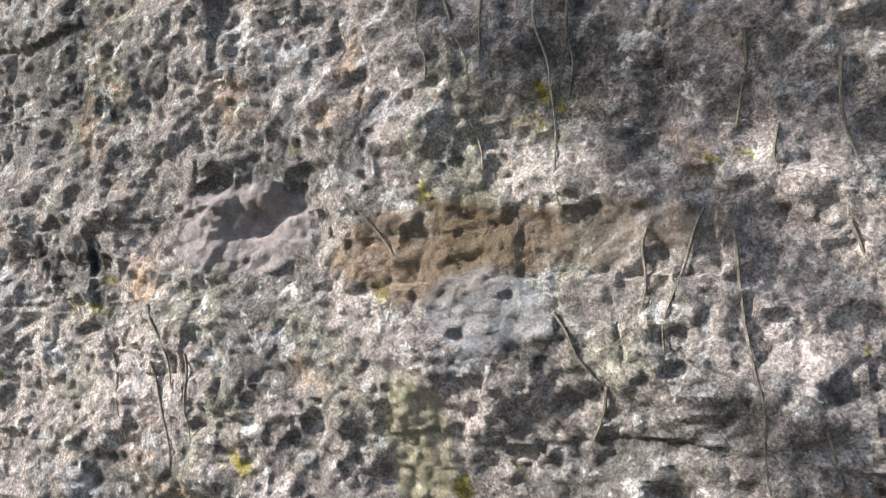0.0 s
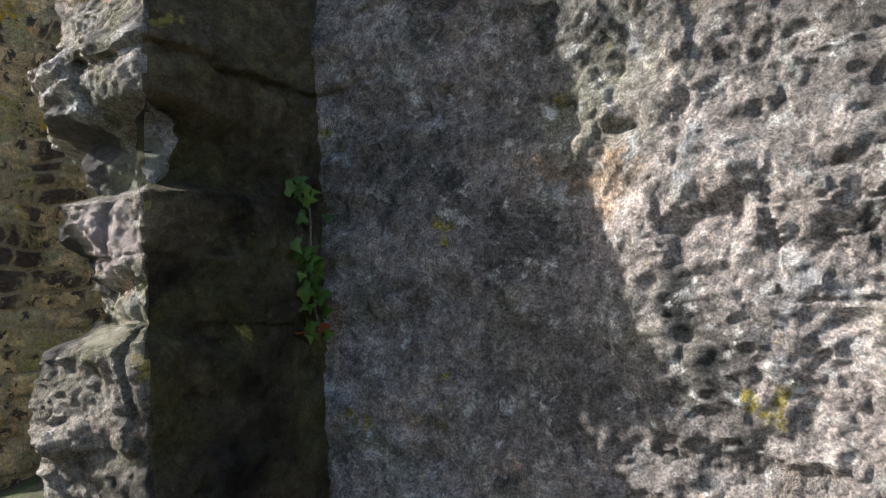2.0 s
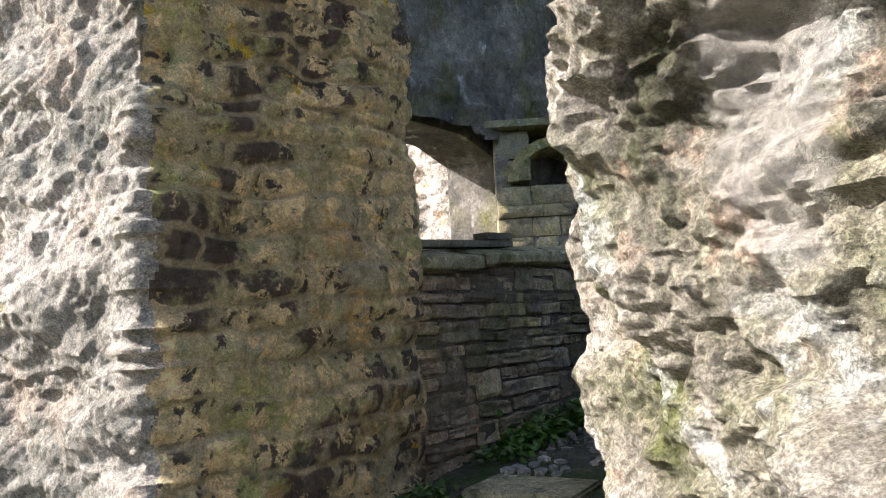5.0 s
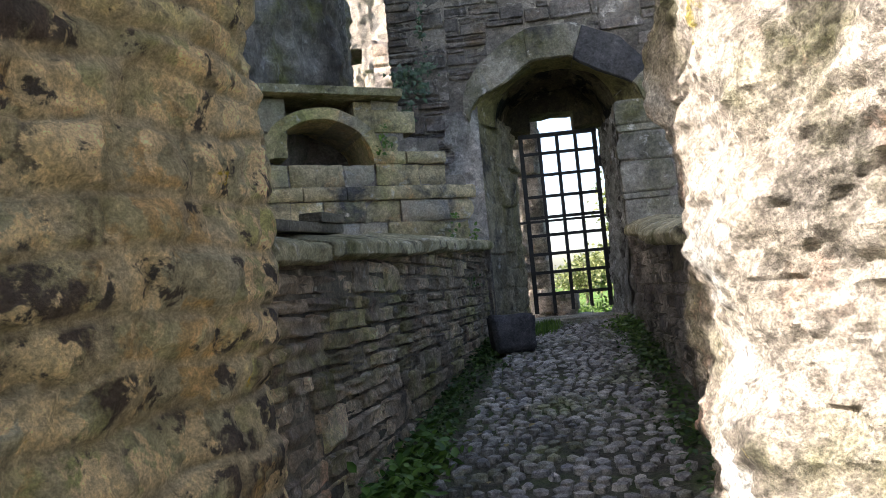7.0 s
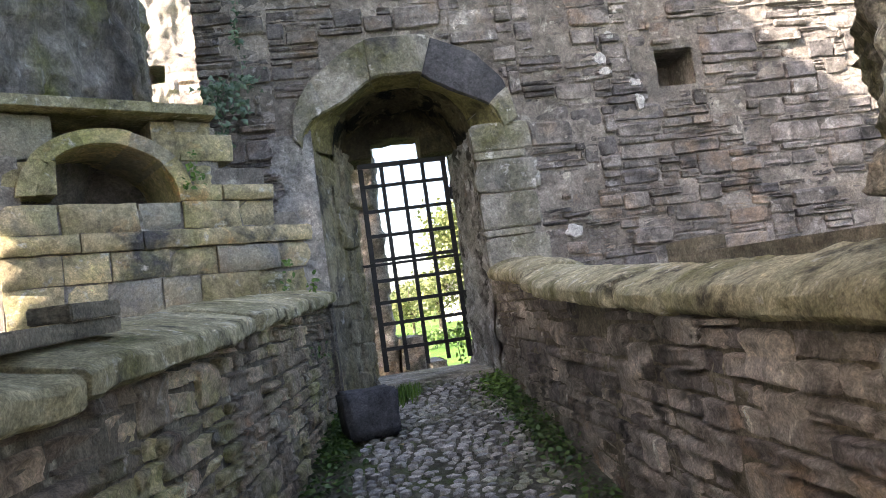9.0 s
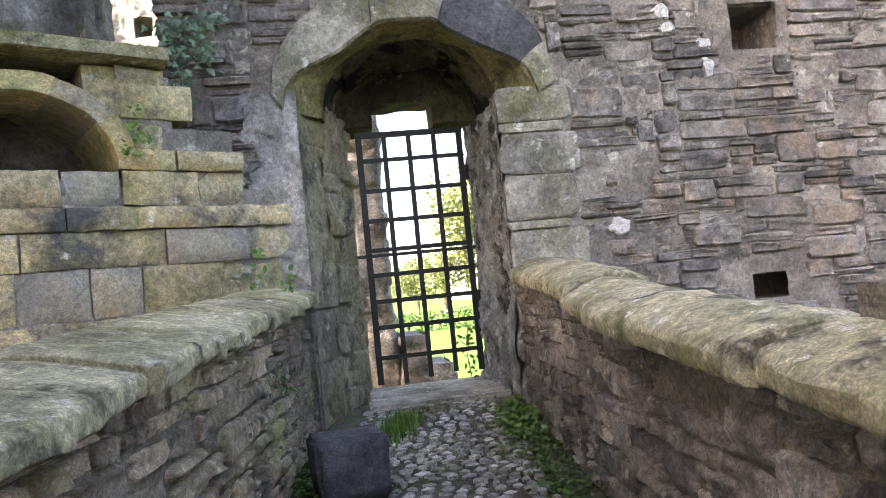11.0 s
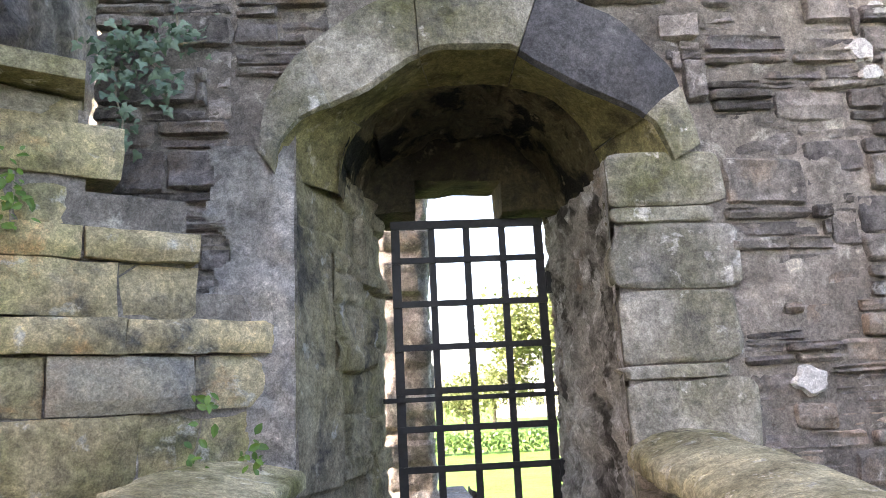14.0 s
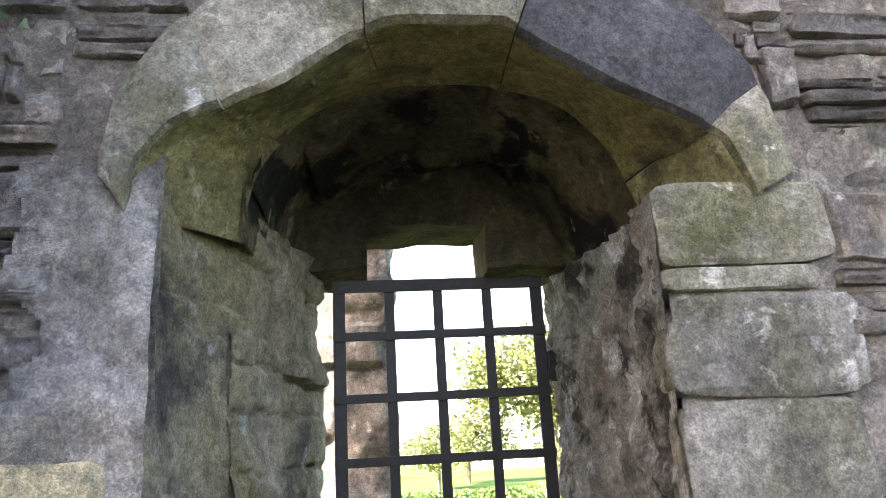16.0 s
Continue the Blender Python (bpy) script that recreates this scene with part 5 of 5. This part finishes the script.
board((-0.05, -0.6, 0), (0.05, 0.6, 0.04), pose(-6.08, 3.32, left_top(0.66) + 0.118, 3, 0, -6), "weathered timber board lying along the coping")
board((-0.05, -0.14, 0), (0.05, 0.14, 0.04), pose(-6.02, 3.75, left_top(1.09) + 0.158, 3, 0, -5), "short timber offcut stacked on a board")
board((-0.05, -0.65, 0), (0.05, 0.65, 0.05), pose(-4.17, 3.55, right_top(4.11) + 0.145, 1, 0, -3), "weathered timber board lying along the darker coping")
board((-0.05, -0.14, 0), (0.05, 0.14, 0.09), pose(-4.12, 4.36, right_top(3.3) + 0.145, 1, 0, -3), "short thick timber offcut on the coping")


# lime patches on the gate wall
def lime_patch(x, z, w, h, seed):
    """A smear of lime over the stones, with a ragged outline."""
    m = 36
    v, f = [(x, YF - 0.02, z)], []
    for r in (0.45, 0.8, 1.0):
        for k in range(m):
            a = 2 * math.pi * k / m
            q = r * (0.85 + 0.35 * noise.noise(Vector((1.6 * math.cos(a), 1.6 * math.sin(a), seed * 3.7))) + 0.14 * noise.noise(Vector((5 * math.cos(a), 5 * math.sin(a), seed))))
            v.append((x + w * q * math.cos(a), YF - (0.0 if r == 1.0 else 0.02 + 0.005 * noise.noise(Vector((a * 3, r * 9, seed)))), z + h * q * math.sin(a)))
    f += [[0, 1 + k, 1 + (k + 1) % m] for k in range(m)] + [[b + k, b + m + k, b + m + (k + 1) % m, b + (k + 1) % m] for b in (1, 1 + m) for k in range(m)]
    mesh_object("lime_patch", v, f, lime, gate_wall, label="white lime patch")


for k, q in enumerate(((-2.95, 3.85, 0.08, 0.06), (-2.93, 3.74, 0.07, 0.05), (-2.67, 3.62, 0.06, 0.05), (-2.66, 3.45, 0.05, 0.10), (-3.41, 2.42, 0.085, 0.06), (-2.85, 4.05, 0.06, 0.04))):
    lime_patch(*q, k)

# ---- beyond the gate ----
def ruin_push(u, z, p):
    ident, edge = coursed(u, z, (0.08, 0.22), (0.15, 0.5), 37)
    return (ident - 0.5) * 0.06 - 0.02 * (1 - np.clip(edge / 0.015, 0, 1)) + 0.02 * fbm(p, 4, 4, 85)


r1 = sweep([(-7.0, 11.0), (-4.78, 11.0), (-4.74, 11.06), (-4.74, 11.8)], -0.4, 5.5, 0.04, ruin_push, 1)
tagged(mesh_object("wall_ruin", *join(r1, prism([(-7.0, 11.08), (-4.84, 11.08), (-4.84, 11.8), (-7.0, 11.8)], -0.4, 5.4)), gate_stone), "tall grey ruined wall end standing in the lawn", "wall", kind="structure")
for x0, x1, top in ((-4.74, -4.42, 1.62), (-4.42, -4.15, 1.28)):
    r2 = sweep([(x0, 11.8), (x0 + 0.001, 10.9), (x1, 10.9), (x1, 11.8)], -0.4, top, 0.04, ruin_push, 1)
    tagged(mesh_object("wall_stub", *join(r2, prism([(x0 + 0.05, 10.96), (x1 - 0.05, 10.96), (x1 - 0.05, 11.8), (x0 + 0.05, 11.8)], -0.4, top)), gate_stone), "low ruined rubble wall stub on the lawn", "wall", kind="structure")


def tree(x, y, z, height, spread, count, leaf, seed, label, squash=0.75, clumps=26, mat=None):
    """A tapered trunk with limbs and a crown of many small leaves in uneven clumps."""
    rng = random.Random(seed)
    t = tagged(new("tree"), label, "tree")
    t.location = (x, y, z)
    pieces = [tube([(0, 0, 0), (0.1, 0.05, height * 0.3), (-0.05, 0.1, height * 0.6), (0, 0, height * 0.85)], [height * 0.03, height * 0.022, height * 0.014, height * 0.004], 8)]
    heads = []
    for k in range(clumps):
        a, r = rng.uniform(0, 6.28), spread * math.sqrt(rng.random()) * 0.85
        zz = height * (0.62 + 0.34 * rng.uniform(-1, 1) * math.sqrt(max(0.05, 1 - (r / spread) ** 2)) * squash)
        heads.append(Vector((r * math.cos(a), r * math.sin(a), zz)))
        if k % 2 == 0:
            s = height * rng.uniform(0.25, 0.55)
            pieces.append(tube([(0, 0, s), tuple(Vector((0, 0, s)).lerp(heads[-1], 0.5) + Vector((0, 0, height * 0.04))), tuple(heads[-1])], [height * 0.009, height * 0.005, height * 0.002], 5))
    mesh_object("trunk", *join(*pieces), bark, t)
    v, f = [], []
    for _ in range(count):
        h = heads[rng.randrange(len(heads))]
        at = h + Vector((rng.gauss(0, 1), rng.gauss(0, 1), rng.gauss(0, 0.8))) * spread * 0.17
        m = leaf_pose(rng, at, (0, 0, 1), leaf * rng.uniform(0.6, 1.3), 1.2)
        b = len(v)
        v += [m @ Vector(p) for p in ((-0.4, 0, 0), (0, -0.5, 0.05), (0.4, 0, 0), (0, 0.6, -0.05))]
        f.append((b, b + 1, b + 2, b + 3))
    tagged(mesh_object("crown", v, f, mat or tree_leaf, t, smooth=False), kind="stuff")
    return t


tree(9.6, 63, -0.4, 14.0, 6.5, 9000, 0.42, 1, "large yellow-green tree beyond the lawn")
tree(13.5, 70, -0.4, 13.0, 6.0, 6000, 0.42, 2, "tall light green tree beyond the lawn")
tree(3.2, 66, -0.4, 6.0, 3.5, 3500, 0.3, 3, "small light green tree beyond the lawn")
tree(0.2, 60, -0.4, 4.6, 2.6, 2600, 0.25, 4, "small round yellow-green shrub tree at the lawn's edge")
tree(8.6, 50, -0.4, 4.0, 2.4, 2400, 0.25, 5, "low yellow-green shrub tree at the lawn's edge")


def hedge(x0, x1, y, h, depth, seed, label, mat):
    rng = random.Random(seed)
    v, f = [], []
    for _ in range(int((x1 - x0) * 220)):
        at = Vector((rng.uniform(x0, x1), y + rng.uniform(-depth, depth), -0.4 + h * rng.random() ** 0.6 * (0.8 + 0.3 * noise.noise(Vector((rng.uniform(x0, x1) * 0.01, seed, 0))))))
        m = leaf_pose(rng, at, (0, -1, 0.5), rng.uniform(0.1, 0.24), 1.0)
        b = len(v)
        v += [m @ Vector(p) for p in ((-0.4, 0, 0), (0, -0.5, 0.05), (0.4, 0, 0), (0, 0.6, -0.05))]
        f.append((b, b + 1, b + 2, b + 3))
    tagged(mesh_object("hedge", v, f, mat), label, "hedge", kind="stuff")


hedge(-8, 3.5, 42, 1.3, 0.6, 1, "low clipped green hedge across the lawn", weed_leaf)
hedge(4.5, 16, 46, 1.1, 0.6, 2, "low yellow-green hedge across the lawn", tree_leaf)
hedge(-30, 60, 85, 3.5, 1.5, 3, "distant line of green bushes", tree_leaf)

roof_mat = stone("roof_slate", [(0.12, 0.12, 0.13), (0.2, 0.2, 0.21), (0.28, 0.28, 0.29)], bump=0.3, seed=83.0)
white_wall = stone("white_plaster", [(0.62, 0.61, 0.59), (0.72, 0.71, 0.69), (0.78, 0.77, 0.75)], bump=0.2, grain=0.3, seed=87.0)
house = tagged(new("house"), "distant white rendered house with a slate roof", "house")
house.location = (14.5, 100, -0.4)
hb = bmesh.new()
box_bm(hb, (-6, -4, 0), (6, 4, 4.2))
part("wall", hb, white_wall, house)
mesh_object("roof", [(-6.3, -4.4, 4.1), (6.3, -4.4, 4.1), (6.3, 4.4, 4.1), (-6.3, 4.4, 4.1), (-6.3, 0, 7.2), (6.3, 0, 7.2)], [(0, 1, 5, 4), (2, 3, 4, 5), (0, 4, 3), (1, 2, 5), (0, 3, 2, 1)], roof_mat, house, smooth=False)
pane = plain("dark_pane", (0.03, 0.035, 0.04), 0.1)
for x in (-4, -1.4, 1.4, 4):
    wb = bmesh.new()
    box_bm(wb, (x - 0.5, -4.05, 1.4), (x + 0.5, -3.95, 2.9))
    part("window", wb, pane, house)

# trees over the court, which shade its wall
tree(-6.05, -3.4, 0.2, 13.4, 2.2, 1250, 0.2, 11, "leafy tree standing over the court", 0.9, 40, fresh_leaf)

# walls that close the court
for name, poly in (("wall_court_south", [(-30, -14), (8, -14), (8, -13), (-30, -13)]), ("wall_court_east", [(6, -13), (7, -13), (7, 2.2), (6, 2.2)])):
    tagged(mesh_object(name, *prism(poly, -0.4, 3.0), tower_stone, smooth=False), "plain rubble wall closing the court", "wall", kind="structure")

# stains and single stones of the pier
blotch(pier_stone, (-4.25, 0.9, 1.95), (0.12, 0.5, 0.35), (0.50, 0.47, 0.44), 0.6)
blotch(pier_stone, (-3.68, 0.9, 1.94), (0.16, 0.5, 0.09), (0.25, 0.27, 0.19), 0.7)
blotch(pier_stone, (-3.70, 0.9, 1.50), (0.16, 0.5, 0.07), (0.36, 0.35, 0.25), 0.6)
blotch(pier_stone, (-3.70, 0.9, 1.73), (0.17, 0.5, 0.10), (0.56, 0.48, 0.45), 0.75)
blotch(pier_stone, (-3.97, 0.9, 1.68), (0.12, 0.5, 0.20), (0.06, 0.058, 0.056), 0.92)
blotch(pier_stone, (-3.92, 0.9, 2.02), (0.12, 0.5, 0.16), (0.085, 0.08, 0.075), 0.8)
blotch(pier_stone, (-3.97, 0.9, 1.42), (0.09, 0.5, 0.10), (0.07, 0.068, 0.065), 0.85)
# stones of another colour in the court wall
blotch(court_stone, (-1.18, 1.48, 1.64), (0.19, 0.3, 0.11), (0.56, 0.49, 0.46), 0.8)
blotch(court_stone, (-0.64, 1.48, 1.555), (0.28, 0.3, 0.11), (0.25, 0.165, 0.085), 0.7)
blotch(court_stone, (-0.30, 1.48, 1.57), (0.26, 0.3, 0.06), (0.26, 0.20, 0.14), 0.5)
blotch(court_stone, (-0.52, 1.48, 1.42), (0.14, 0.3, 0.09), (0.44, 0.47, 0.52), 0.38)
blotch(court_stone, (-0.70, 1.48, 1.13), (0.08, 0.3, 0.16), (0.60, 0.54, 0.30), 0.5)
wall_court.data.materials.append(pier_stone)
wall_court.data.materials.append(shaded_brown_stone)
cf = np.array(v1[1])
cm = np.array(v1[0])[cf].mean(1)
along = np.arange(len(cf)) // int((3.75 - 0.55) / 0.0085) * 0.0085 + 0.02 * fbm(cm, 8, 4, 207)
# Slot 1: pier front and splay; slot 2: return side, with shade in the colour.
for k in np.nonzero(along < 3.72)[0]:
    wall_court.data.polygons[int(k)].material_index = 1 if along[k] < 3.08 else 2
